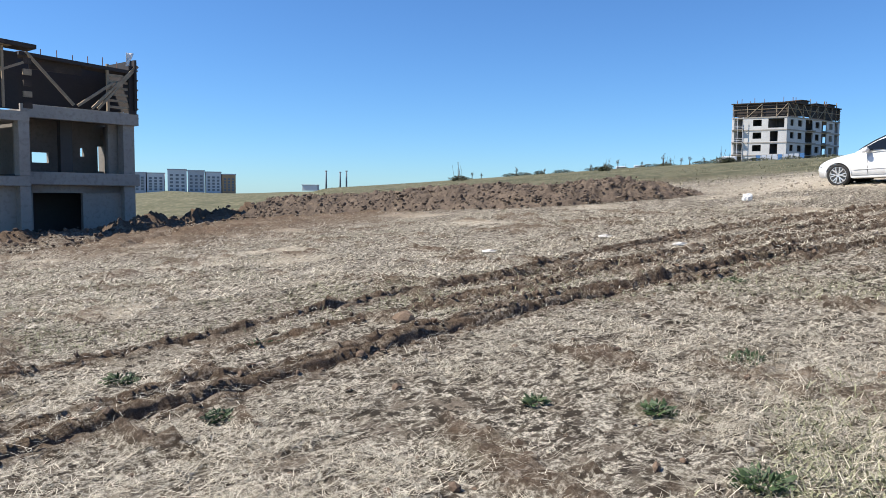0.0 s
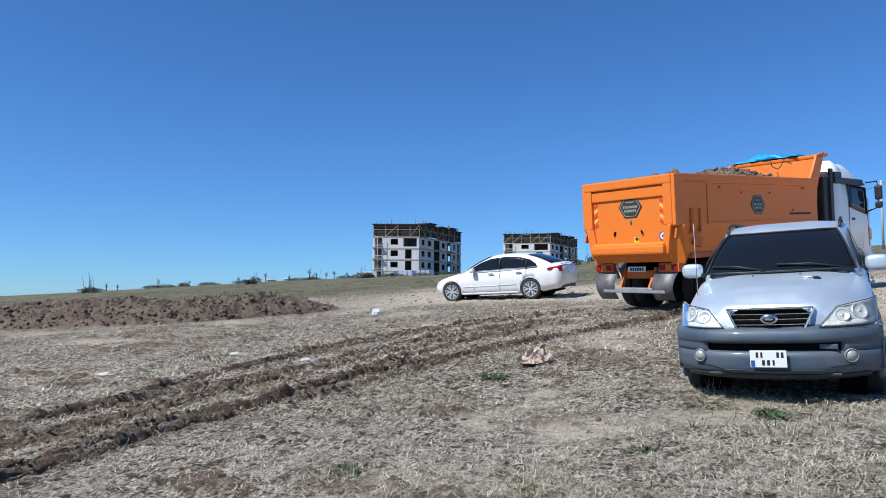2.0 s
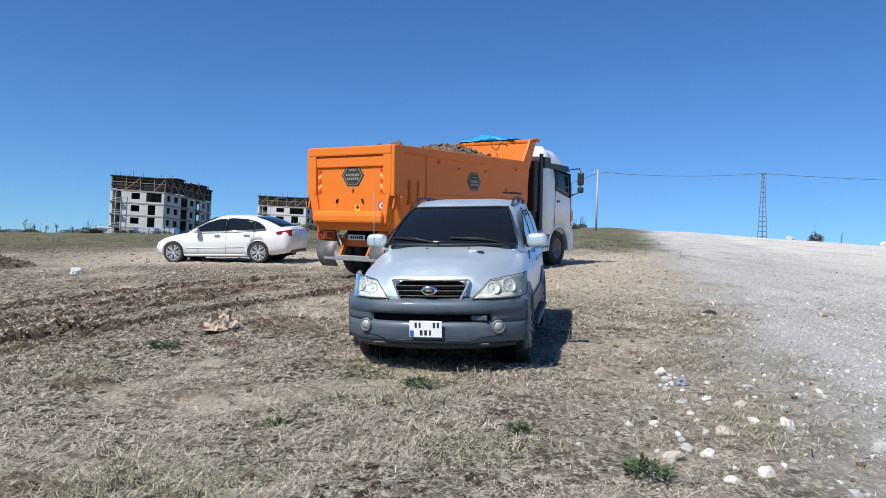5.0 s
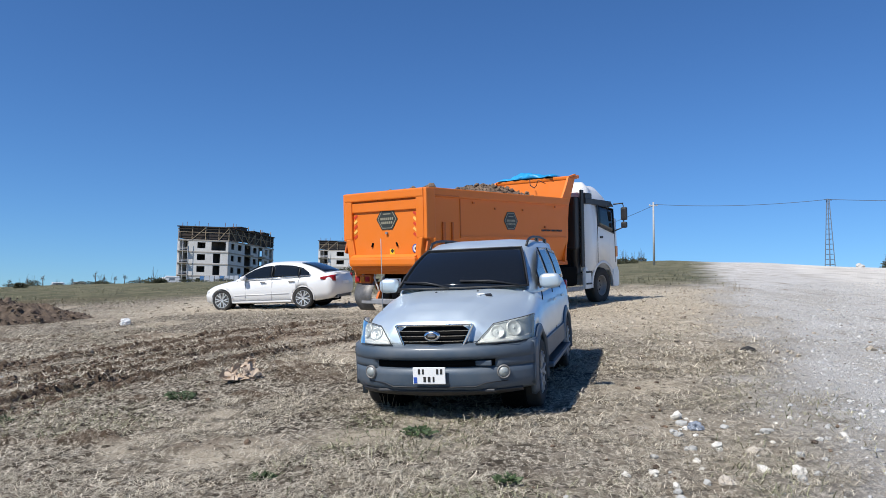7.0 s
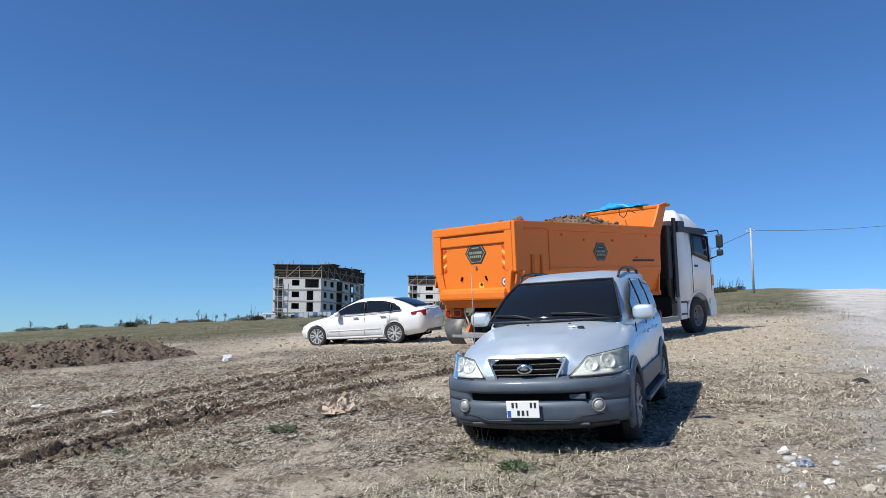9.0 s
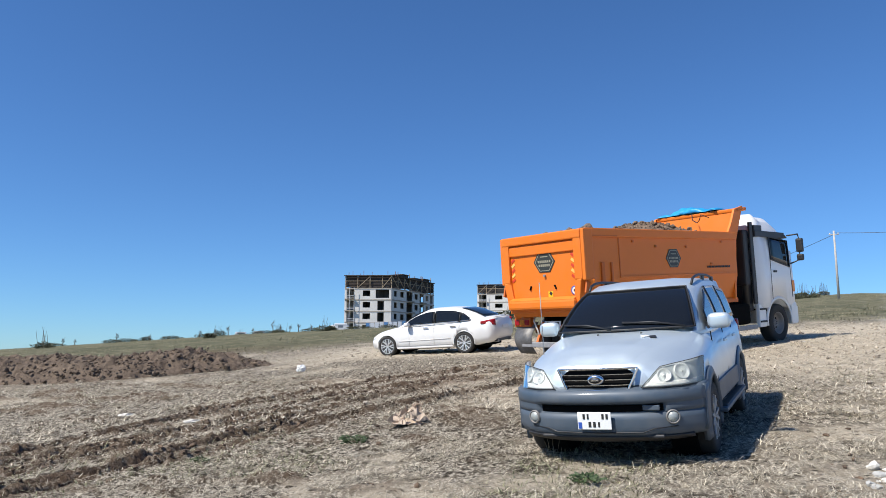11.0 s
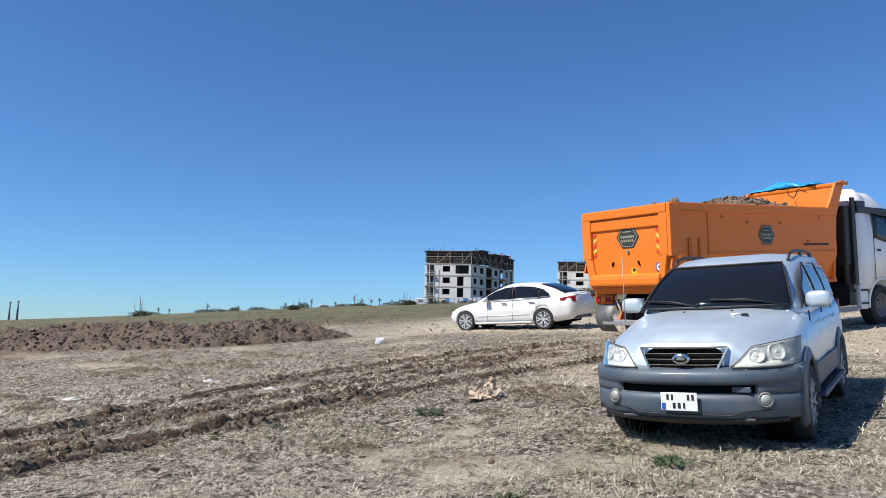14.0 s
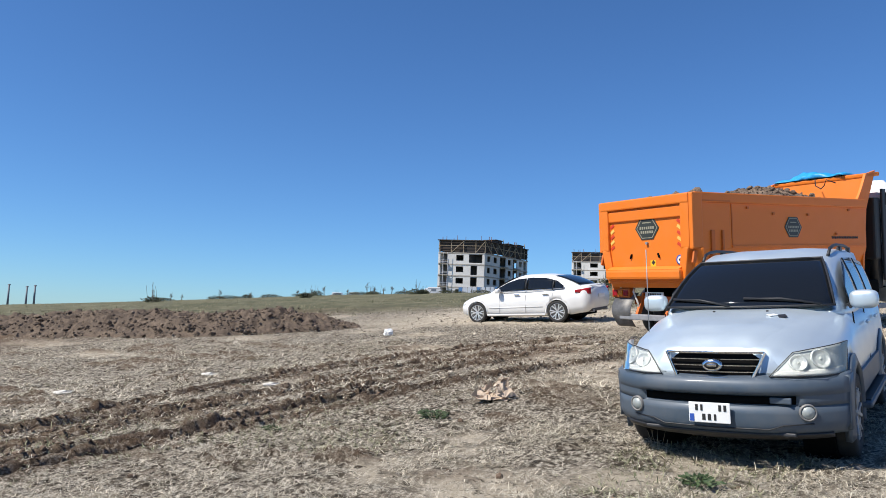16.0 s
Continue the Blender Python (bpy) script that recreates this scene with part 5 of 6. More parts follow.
def build_truck():
    T = thing("tipper_lorry", pose(-2.25, 19.29, 1.0, 1.71, -5.23, 55.66) @ Matrix.Scale(1.07, 4), "bright orange tipper lorry with white cab, loaded with soil", "truck")
    W = 1.27
    ZT, ZC, ZB = 3.0, 1.92, 1.28       # top of the side, crease, bottom
    L = 6.0
    yb = 1.10                          # half width at the bottom

    # sides: upright above, drawn in below the crease
    for sd in (1, -1):
        def side(u, v):
            z = ZB + (ZT - .16 - ZB) * v
            y = W - .03 - (0 if z > ZC else (ZC - z) / (ZC - ZB) * (W - .03 - yb))
            return (.28 + (L - .28) * u, sd * y, z)
        wall = part("side_wall", sheet(side, 6, 10, .05, False, (0, sd, 0)), orange, T)
        part("top_rail", slab((L - .1, .12, .20), (.05 + L / 2, sd * (W - .045), ZT - .09), .025), orange, wall)
        part("crease_rib", slab((L - 1.3, .025, .05), (1.2 + (L - 1.3) / 2, sd * (W - .022), ZC + .02), .01), orange, wall)
        part("bottom_rail", slab((L - .6, .10, .12), (.7 + (L - .6) / 2, sd * (yb + .0), ZB - .03), .02), orange_dark, wall)
        part("panel_seam", beam((1.22, sd * (W - .024), ZC), (1.22, sd * (W - .024), ZT - .2), .03, .012), orange_dark, wall)
        part("lip", slab((.85, .02, .035), (.72, sd * (W + .006), ZT - .155), .006), orange_dark, wall)
        # corner post at the tail
        post = part("corner_post", joined(slab((.30, .16, ZT - 1.9), (.16, sd * (W - .06), (ZT + 1.9) / 2), .03), beam((.18, sd * (W - .07), 1.93), (.30, sd * (yb - .0), 1.10), .30, .15, .03)), orange, T)
        part("hinge_hook", slab((.10, .05, .26), (.08, sd * (W - .02), 1.75), .02, (0, 14, 0)), orange_dark, post)
        # steps let into the side
        for k, (x, z, w_, h_) in enumerate(((.62, 2.02, .10, .50), (.92, 2.02, .06, .50), (.77, 1.74, .42, .05), (.86, 1.56, .28, .22))):
            part("step_bracket", slab((w_, .07, h_), (x, sd * (W - .03 - (.05 if z < 1.8 else 0)), z), .012, (0, 18 if k == 3 else 0, 0)), orange_dark, T)
        for x, z in ((2.55, 2.62), (3.75, 2.62), (1.7, 2.73), (4.8, 2.2), (5.3, 2.75)):
            part("lug", slab((.07, .03, .05), (x, sd * (W - .012), z), .01), orange_dark, wall)
        for i in range(16):
            part("letter_bar", slab((.045, .008, .05), (4.65 + i * .065, sd * (W - .024), 2.12)), ink, wall)
        hex_logo(wall, pose(3.22, sd * (W - .022), 2.34, 0, 0, 90 if sd < 0 else -90), .25)
        # high front corner of the body
        def cheek(u, v):
            x0, x1 = 5.30 + .78 * v ** .55, 6.02 + .46 * v
            x, z = x0 + (x1 - x0) * u, ZT - .25 + (.87 + .10 * u) * v
            return (x, sd * (W - .02), z)
        part("front_cheek", sheet(cheek, 4, 12, .06, False, (0, sd, 0)), orange, T)
    # floor, bulkhead, canopy over the cab
    part("body_floor", slab((L - .2, 2.2, .10), (L / 2 + .1, 0, ZB - .02), .02), orange_dark, T)
    part("bulkhead", sheet(lambda u, v: (5.86 + .30 * v, (2 * u - 1) * (W - .06), ZB + (3.62 - ZB) * v), 6, 6, .06, False, (-1, 0, 0)), orange, T)
    part("bulkhead_lip", slab((.55, 2.5, .10), (6.40, 0, 3.62), .03, (0, -6, 0)), orange, T)
    # tailgate with its frame standing proud of a sunken panel
    gate = part("tailgate", slab((.08, 2.20, 1.66), (.10, 0, 2.06), .02), orange, T, "orange tailgate with a sunken middle panel")
    part("gate_top_rail", slab((.20, 2.42, .20), (.08, 0, 2.90), .03), orange, gate)
    part("gate_upper_step", slab((.11, 2.1, .22), (.075, 0, 2.66), .02), orange, gate)
    part("gate_bottom_rail", slab((.28, 2.04, .20), (.04, 0, 1.42), .05), orange, gate)
    part("gate_ledge", slab((.14, 1.98, .05), (-.01, 0, 1.535), .02, (0, -28, 0)), orange, gate)
    part("gate_foot", sheet(lambda u, v: (.02 + .16 * v, (2 * u - 1) * (1.08 - .05 * v), 1.34 - .20 * v), 4, 3, .04, False, (-1, 0, 0)), orange, gate)
    for sd in (1, -1):
        part("gate_stile", joined(slab((.18, .22, 1.0), (.08, sd * 1.10, 2.42), .03), beam((.08, sd * 1.10, 1.95), (.10, sd * .99, 1.32), .18, .20, .03)), orange, gate)
        for i in range(5):
            z = 2.0 + i * .115
            part("warning_stripe", slab((.008, .12, .055), (.054, sd * .92, z), 0, (sd * -35, 0, 0)), sign_red if i % 2 == 0 else stripe_yellow, gate)
        part("gate_pin", slab((.05, .03, .10), (.05, sd * .38, 1.80), .008, (sd * 25, 0, 0)), shade_black, gate)
    hex_logo(gate, pose(.052, -.08, 2.37), .27)
    part("gate_bolt", drum(.03, -.03, .03, (0, 0), 12), steel, gate, "", pose(.045, -.08, 2.06, 0, 0, 90))
    part("yellow_label", slab((.006, .14, .17), (.055, -.22, 1.62)), yellow, gate)
    part("label_mark", slab((.004, .07, .07), (.050, -.23, 1.66), 0, (40, 0, 0)), ink, gate)
    rs = part("round_sign", drum(.10, -.004, .004, (0, 0), 28), sign_white, gate, "round sign with a blue rim", pose(.050, -.93, 1.70, 0, 0, 90))
    part("sign_rim", lathe([(.075, .006), (.10, .008), (.10, -.004)], 28), eu_blue, rs)
    part("sign_middle", drum(.03, -.008, .008, (0, 0), 16), ink, rs)
    # load of soil
    def heap(u, v):
        x, y = .25 + 5.7 * u, (2 * v - 1) * 1.18
        n = noise.fractal(Vector((x * 1.1, y * 1.1, 3)), 1.0, 2.0, 4)
        m = noise.fractal(Vector((x * 5, y * 5, 9)), .9, 2.0, 4)
        ridge = (1 - (2 * v - 1) ** 2) * (.16 + .42 * math.exp(-((x - 4.0) / 1.2) ** 2) + .10 * math.exp(-((x - 1.3) / .7) ** 2))
        return (x, y, ZT - .22 + ridge + .10 * n + .07 * m)
    part("soil_load", sheet(heap, 110, 46), load_soil, T, "reddish-brown soil with stones heaped in the body")
    rng = random.Random(5)
    for i in range(8):
        x, y = rng.uniform(.6, 5.6), rng.uniform(-1.0, .9)
        if i == 0:
            x, y = 1.0, -.55
        if i == 1:
            x, y = .7, -.3
        r = rng.uniform(.05, .11) if i > 1 else (.19, .13)[i]
        bm = bmesh.new()
        bmesh.ops.create_icosphere(bm, subdivisions=2, radius=r)
        for v in bm.verts:
            v.co *= 1 + .35 * noise.noise(v.co * 9 + Vector((i, 0, 0)))
        bmesh.ops.translate(bm, vec=(x, y, heap((x - .25) / 5.7, (y / 1.18 + 1) / 2)[2] + r * .3), verts=bm.verts)
        part("clod", bm, load_soil, T)
    loose = bmesh.new()
    for i in range(700):
        x, y = rng.uniform(.5, 5.7), rng.uniform(-1.15, 1.0)
        r = min(.07, .016 + rng.expovariate(60))
        at = Vector((x, y, heap((x - .25) / 5.7, (y / 1.18 + 1) / 2)[2] + r * .4))
        bmesh.ops.create_icosphere(loose, subdivisions=1, radius=r, matrix=Matrix.Translation(at) @ Matrix.Rotation(rng.uniform(0, 6), 4, "X") @ Matrix.Diagonal((rng.uniform(.7, 1.4), 1, rng.uniform(.6, 1), 1)))
    for v in loose.verts:
        v.co += Vector((rng.uniform(-1, 1), rng.uniform(-1, 1), rng.uniform(-1, 1))) * .014
    tagged(part("loose_soil", loose, load_soil, T), kind="stuff")
    # crumpled tarpaulin on the bulkhead
    def tarp(u, v):
        y = -.72 + 1.9 * u
        a = math.pi * v
        n = noise.fractal(Vector((y * 2.2, v * 3, 1)), 1.0, 2.0, 4)
        lump = (.06 + .12 * abs(math.sin(y * 2.6 + .9)) ** .8) * max(0.0, math.sin(math.pi * u)) ** .35
        return (6.40 + (.30 + .08 * n) * math.cos(a), y, 3.66 + max(0.0, lump + .09 * n * math.sin(math.pi * u)) * math.sin(a) ** .7)
    part("tarpaulin", sheet(tarp, 60, 18, .006), tarp_blue, T, "crumpled bright blue tarpaulin")
    part("rope", tube([(5.9, -.1, 3.62), (5.6, -.3, 3.42), (5.3, -.62, 3.30), (5.05, -.85, 3.34), (4.9, -1.0, 3.46), (5.1, -1.1, 3.38)], .012, 6), ink, T)
    # chassis
    for sd in (1, -1):
        part("chassis_rail", slab((8.2, .10, .28), (4.6, sd * .42, 1.02), .02), shade_black, T)
    part("tipping_frame", slab((5.6, 1.0, .12), (3.2, 0, 1.22), .02), orange_dark, T)
    for x in (1.63, 3.01, 4.39):
        part("axle", drum(.09, -1.0, 1.0, (x, .53), 16), shade_black, T)
        for sd in (1, -1):
            wheel(T, (x, sd * 1.05, .53), .53, .33, .30, 0, sd, rim_grey, "wheel", True)
            wheel(T, (x, sd * .70, .53), .53, .30, .30, 0, sd, rim_grey, "inner_wheel", True)
            def guard(u, v):
                a = radians(35 + 110 * u)
                return (x + .62 * math.cos(a), sd * (.55 + .68 * v), .55 + .62 * math.sin(a))
            part("mudguard", sheet(guard, 12, 2, .015, True, (0, 0, 1)), black_plastic, T)
    for sd in (1, -1):
        wheel(T, (7.98, sd * 1.05, .53), .53, .32, .30, 0, sd, rim_grey, "front_wheel", True)
    # tail: curved steel splash guards, bar, lamps
    for sd in (1, -1):
        def flap(u, v):
            return (.52 - .42 * math.sin(math.pi * (.12 + .66 * u)), sd * (.52 + (.60 - .10 * u) * v), 1.02 - .72 * u)
        part("splash_guard", sheet(flap, 12, 2, .012, True, (-1, 0, 0)), guard_steel, T, "bent grey steel splash guard")
        lampb = part("tail_lamp_box", slab((.16, .52, .20), (.30, sd * .90, 1.02), .02), orange_dark, T)
        for i in range(3):
            part("lamp_lens", slab((.03, .13, .12), (.21, sd * (.74 + .16 * i), 1.02), .01), (red_lens, amber, red_lens)[i], lampb)
        part("lamp_bracket", beam((.45, sd * 1.0, 1.05), (.75, sd * 1.0, 1.35), .08, .2, .01), orange_dark, T)
    part("underrun_bar", slab((.10, 1.7, .12), (.16, 0, .52), .02), steel, T)
    for sd in (1, -1):
        part("bar_hanger", beam((.20, sd * .40, .55), (.45, sd * .42, 1.0), .06, .10), orange_dark, T)
    part("rear_crossmember", slab((.10, 1.3, .18), (.42, 0, .86), .02), orange_dark, T)
    rp = part("number_plate", slab((.012, .50, .12), (.34, .05, .98), .004, (0, 8, 0)), plate_white, T)
    for i in range(6):
        part("plate_bar", slab((.006, .045, .07), (.332, -.12 + i * .065, .98)), ink, rp)
    part("hose", tube([(.3, .55, 1.15), (.2, .5, 1.05), (.22, .42, .85), (.3, .40, .60)], .02, 8), sign_white, T)
    # cab
    X0, X1 = 6.98, 9.02
    def csec(wb, zb, zt, wt):
        return [(0, zb), (wb - .06, zb), (wb, zb + .06), (wb, 1.85), (wb - .015, 2.5), (wt + .04, zt - .20), (wt - .12, zt - .03), (wt * .5, zt), (0, zt)]
    xs = [6.98, 7.05, 7.6, 8.2, 8.55, 8.80, 8.95, 9.02]
    Hs = [csec(1.18, 1.0, 3.36, 1.04), csec(1.24, .98, 3.46, 1.08), csec(1.25, .95, 3.50, 1.08), csec(1.25, .95, 3.42, 1.06), csec(1.25, .95, 3.20, 1.06), csec(1.245, .95, 2.90, 1.06), csec(1.22, .96, 2.45, 1.10), csec(1.16, 1.0, 1.9, 1.10)]
    cab = carve(loft(xs, Hs, 40), [drum(.66, .7, 1.4, (7.98, .55)), drum(.66, -.7, -1.4, (7.98, .55))])
    cab.polygons.foreach_set("use_smooth", [True] * len(cab.polygons))
    C = part("cab", cab, truck_white, T, "white sleeper cab with dark fittings")
    for sd in (1, -1):
        def cw(u, v):
            x = 7.72 + (8.72 - 7.72) * u
            lo = 2.28 - .22 * u
            z = lo + (2.90 - .10 * u - lo) * v
            return (x, sd * (1.262 - .03 * v * v), z)
        part("side_window", sheet(cw, 6, 5, .008, True, (0, sd, 0)), glass, C)
        part("window_frame", joined(*[beam(cw(a, b), cw(c, d), .035, .02) for a, b, c, d in ((0, 0, 1, 0), (1, 0, 1, 1), (1, 1, 0, 1), (0, 1, 0, 0))]), black_plastic, C)
        part("side_fairing", slab((.16, .06, 2.2), (6.90, sd * 1.18, 2.2), .02), black_plastic, T)
        part("roof_edge_trim", beam((7.0, sd * 1.215, 2.99), (8.66, sd * 1.17, 2.95), .08, .17, .02), black_plastic, C)
        part("roof_edge_trim", beam((7.0, sd * 1.20, 3.12), (7.45, sd * 1.17, 3.12), .08, .20, .02), black_plastic, C)
        part("door_handle", slab((.16, .03, .06), (7.9, sd * 1.262, 1.95), .01), black_plastic, C)
        part("door_seam", beam((7.68, sd * 1.254, 1.2), (7.70, sd * 1.25, 2.9), .012, .012), black_plastic, C)
        part("door_seam", beam((8.78, sd * 1.252, 1.2), (8.76, sd * 1.25, 2.1), .012, .012), black_plastic, C)
        part("step_panel", slab((.34, .12, .62), (7.12, sd * 1.18, .78), .03), truck_white, C)
        part("step_panel", slab((.30, .12, .60), (8.82, sd * 1.19, .76), .03), truck_white, C)
        for z in (.62, .95):
            part("step_tread", slab((.30, .14, .05), (7.12, sd * 1.20, z), .01), black_plastic, C)
        part("marker_lamp", slab((.14, .02, .32), (8.86, sd * 1.25, 1.52), .01), amber, C)
        arm = part("mirror_arm", tube([(8.74, sd * 1.24, 2.95), (9.0, sd * 1.42, 2.98), (9.02, sd * 1.46, 2.78), (8.98, sd * 1.44, 2.25), (8.80, sd * 1.25, 2.15)], .022, 8), black_plastic, C)
        part("mirror_head", slab((.13, .19, .40), (9.0, sd * 1.46, 2.66), .05), black_plastic, arm, "tall black door mirror")
        part("mirror_head", slab((.13, .18, .19), (9.0, sd * 1.46, 2.32), .05), black_plastic, arm)
        def arch(u, v):
            a = radians(-5 + 190 * u)
            return (7.98 + (.64 + .07 * v) * math.cos(a), sd * (1.262 - .01 * v), .55 + (.64 + .07 * v) * math.sin(a))
        part("wheel_arch", sheet(arch, 24, 2, .04, True, (0, sd, 0)), truck_white, C)
    part("windscreen", sheet(lambda u, v: (9.0 - .24 * v + .05 * (1 - (2 * u - 1) ** 2), (2 * u - 1) * 1.1, 1.95 + .92 * v), 10, 6, .01, True, (1, 0, 0)), glass, C)
    part("sun_visor", sheet(lambda u, v: (8.84 + .22 * v, (2 * u - 1) * 1.08, 3.05 - .14 * v), 8, 2, .02), black_plastic, C)
    part("front_bumper", slab((.26, 2.44, .50), (8.98, 0, .72), .06), truck_white, C)
    part("cab_back", slab((.24, 2.2, 2.2), (6.82, 0, 2.0), .05), black_plastic, T, "black fittings behind the cab")
    part("exhaust_stack", tube([(6.72, -1.02, 1.0), (6.72, -1.02, 3.1)], .09, 14), black_plastic, T)
    part("air_duct", slab((.26, .34, 1.5), (6.70, -.98, 2.35), .06), black_plastic, T)
    part("fuel_tank", slab((1.25, .52, .56), (5.95, -.95, .86), .10), shade_black, T)
    part("side_guard", slab((1.6, .05, .12), (6.0, -1.22, .50), .02), steel, T)
    part("side_guard", slab((1.6, .05, .12), (6.0, 1.22, .50), .02), steel, T)
    part("tank", slab((1.25, .52, .56), (5.95, .95, .86), .10), shade_black, T)
    return T


build_truck()


# ---- poles, lattice mast and wires ----
pole_mat = simple("weathered_pole", (.42, .40, .37), .85, 0, .2, 3)
lattice_mat = simple("painted_steel", (.12, .15, .19), .6, .4, .2)
wire_mat = simple("dark_wire", (.05, .05, .05), .6)


def build_lines():
    bx, by = 15.1, 78.6
    g = land(bx, by) - .3
    top1 = 13.35
    P = thing("utility_pole", pose(bx, by, g), "slender pale utility pole on the hill crest", "pole")
    part("shaft", tube([(0, 0, 0), (0, 0, top1 - g)], [.12, .08], 12), pole_mat, P)
    part("cross_arm", slab((.9, .08, .08), (0, 0, top1 - g - .35), .01), pole_mat, P)
    for x in (-.35, 0, .35):
        part("insulator", drum(.04, -.06, .06, (0, 0), 10), sign_white, P, "", pose(x, 0, top1 - g - .24, 90, 0, 0))
    x2, y2 = 29.5, 71.9
    g2 = land(x2, y2) - .3
    top2 = 12.6
    h = top2 - g2
    T = thing("lattice_mast", pose(x2, y2, g2, 0, 0, 20), "narrow steel lattice power mast on the hill crest", "mast")
    b, t = .30, .07
    cor = [(-1, -1), (1, -1), (1, 1), (-1, 1)]
    for sx, sy in cor:
        part("leg", beam((sx * b, sy * b, 0), (sx * t, sy * t, h), .07), lattice_mat, T)
    for i in range(13):
        z1 = h * (i + 1) / 14
        w1 = b + (t - b) * (i + 1) / 14
        for k in range(4):
            (ax, ay), (cx, cy) = cor[k], cor[(k + 1) % 4]
            part("lattice_bar", beam((ax * w1, ay * w1, z1), (cx * w1, cy * w1, z1), .03), lattice_mat, T)
    part("cross_arm", slab((.8, .06, .06), (0, 0, h - .1)), lattice_mat, T)
    x3, y3 = -14.1, 150.7
    g3 = land(x3, y3) - .3
    F = thing("utility_pole", pose(x3, y3, g3), "far slim utility pole beyond the crest", "pole")
    part("shaft", tube([(0, 0, 0), (0, 0, 15.2 - g3)], [.22, .16], 10), lattice_mat, F)
    part("cross_arm", slab((1.2, .1, .1), (0, 0, 14.8 - g3)), lattice_mat, F)

    def span(a, b, sag):
        a, b = Vector(a), Vector(b)
        pts = [a.lerp(b, i / 24) - Vector((0, 0, 4 * sag * (i / 24) * (1 - i / 24))) for i in range(25)]
        w = part("overhead_wire", tube(pts, .022, 5), wire_mat, None, "thin dark overhead wire between the poles")
        tagged(w, "", "wire", "overhead wires")
    span((15.1, 78.6, 13.15), (29.5, 71.9, 12.55), .35)
    span((29.5, 71.9, 12.55), (58, 58, 11.3), .55)
    span((15.1, 78.6, 13.0), (-14.1, 150.7, 14.9), 2.6)


build_lines()


# ---- plants ----
leaf_green = island_mat("weed_leaf", (.030, .060, .018), (.085, .125, .04), .6)
bush_green = island_mat("bush_leaf", (.035, .045, .02), (.10, .10, .05), .8)
stalk_tan = island_mat("dry_stalk", (.22, .17, .11), (.52, .45, .32), .8)
stalk_dark = island_mat("dead_stalk", (.07, .055, .04), (.16, .12, .08), .8)


def leaves(seedn, n, rad, high, size, rise=.6):
    """A clump of small pointed leaves with gaps and an uneven outline."""
    rng = random.Random(seedn)
    verts, faces = [], []
    for i in range(n):
        a, r = rng.uniform(0, 6.283), rad * rng.random() ** .6 * (.7 + .5 * noise.noise(Vector((seedn, i * .01, 0))))
        c = Vector((r * math.cos(a), r * math.sin(a), high * rng.random() * (1 - .6 * r / rad)))
        d = Vector((math.cos(a + rng.uniform(-1, 1)), math.sin(a + rng.uniform(-1, 1)), rng.uniform(-.1, rise))).normalized()
        s = d.cross(Vector((rng.uniform(-.4, .4), rng.uniform(-.4, .4), 1))).normalized()
        L = size * rng.uniform(.6, 1.4)
        w = L * .22
        u = d.cross(s) * L * .12
        o = len(verts)
        verts += [c, c + d * L * .5 + s * w + u, c + d * L, c + d * L * .5 - s * w + u, c + d * L * .5 - u]
        faces += [(o, o + 1, o + 4), (o + 1, o + 2, o + 4), (o + 2, o + 3, o + 4), (o + 3, o, o + 4)]
    return mesh_of("clump", verts, faces)


def stalks(seedn, n, rad, high, r0, lean=.35):
    rng = random.Random(seedn)
    verts, faces = [], []
    for i in range(n):
        a, r = rng.uniform(0, 6.283), rad * rng.random()
        p = Vector((r * math.cos(a), r * math.sin(a), -.02))
        q = p + Vector((rng.uniform(-lean, lean), rng.uniform(-lean, lean), 1)) * high * rng.uniform(.4, 1)
        for k in range(3):
            b = 2.094 * k
            verts += [p + Vector((math.cos(b) * r0, math.sin(b) * r0, 0)), q + Vector((math.cos(b) * r0 * .5, math.sin(b) * r0 * .5, 0))]
        o = len(verts) - 6
        faces += [(o, o + 2, o + 3, o + 1), (o + 2, o + 4, o + 5, o + 3), (o + 4, o, o + 1, o + 5)]
    return mesh_of("stalks", verts, faces)


SAP_AT = ((-43.5, 92, 1.3), (-42.8, 95, 1.0), (-40.2, 92, 1.5), (-38.1, 96, 1.1), (-34.7, 93, 1.2), (-33.6, 95, 1.3), (-32.7, 93, 1.6), (-31, 97, 1.1), (-29.5, 92, 2.0), (-29.0, 95, 1.4), (-28.3, 93, 1.3), (-27.7, 96, 1.6), (-26.7, 94, 1.2))
SAPLINGS = [(d * math.sin(radians(a)), d * math.cos(radians(a)), h) for a, d, h in SAP_AT]
WEEDS = [(-7.12, 3.38, .20), (-7.3, 4.83, .26), (-2.32, 4.43, .20), (-5.54, 3.43, .18), (-3.2, 5.06, .17), (-3.93, 4.81, .12), (-3.22, 6.28, .20), (-3.18, 10.4, .28), (1.46, 6.26, .22), (-.07, 8.48, .20), (-7.5, 12.4, .24),
         (-4.7, 9.4, .14), (.75, 7.1, .14), (2.3, 5.6, .16), (-1.6, 5.2, .15), (-1.1, 7.3, .14)]
for i, (x, y, r) in enumerate(WEEDS):
    r *= .8
    W = thing("weed", pose(x, y, ground_z(x, y)), "small dark green weed rosette growing through the straw", "weed", "weeds in the stubble")
    part("foliage", leaves(100 + i, int(900 * r), r, r * .45, .05), leaf_green, W)
    part("dead_stem", stalks(200 + i, 8, r * .8, .11, .002), stalk_tan, W)["kind"] = "stuff"
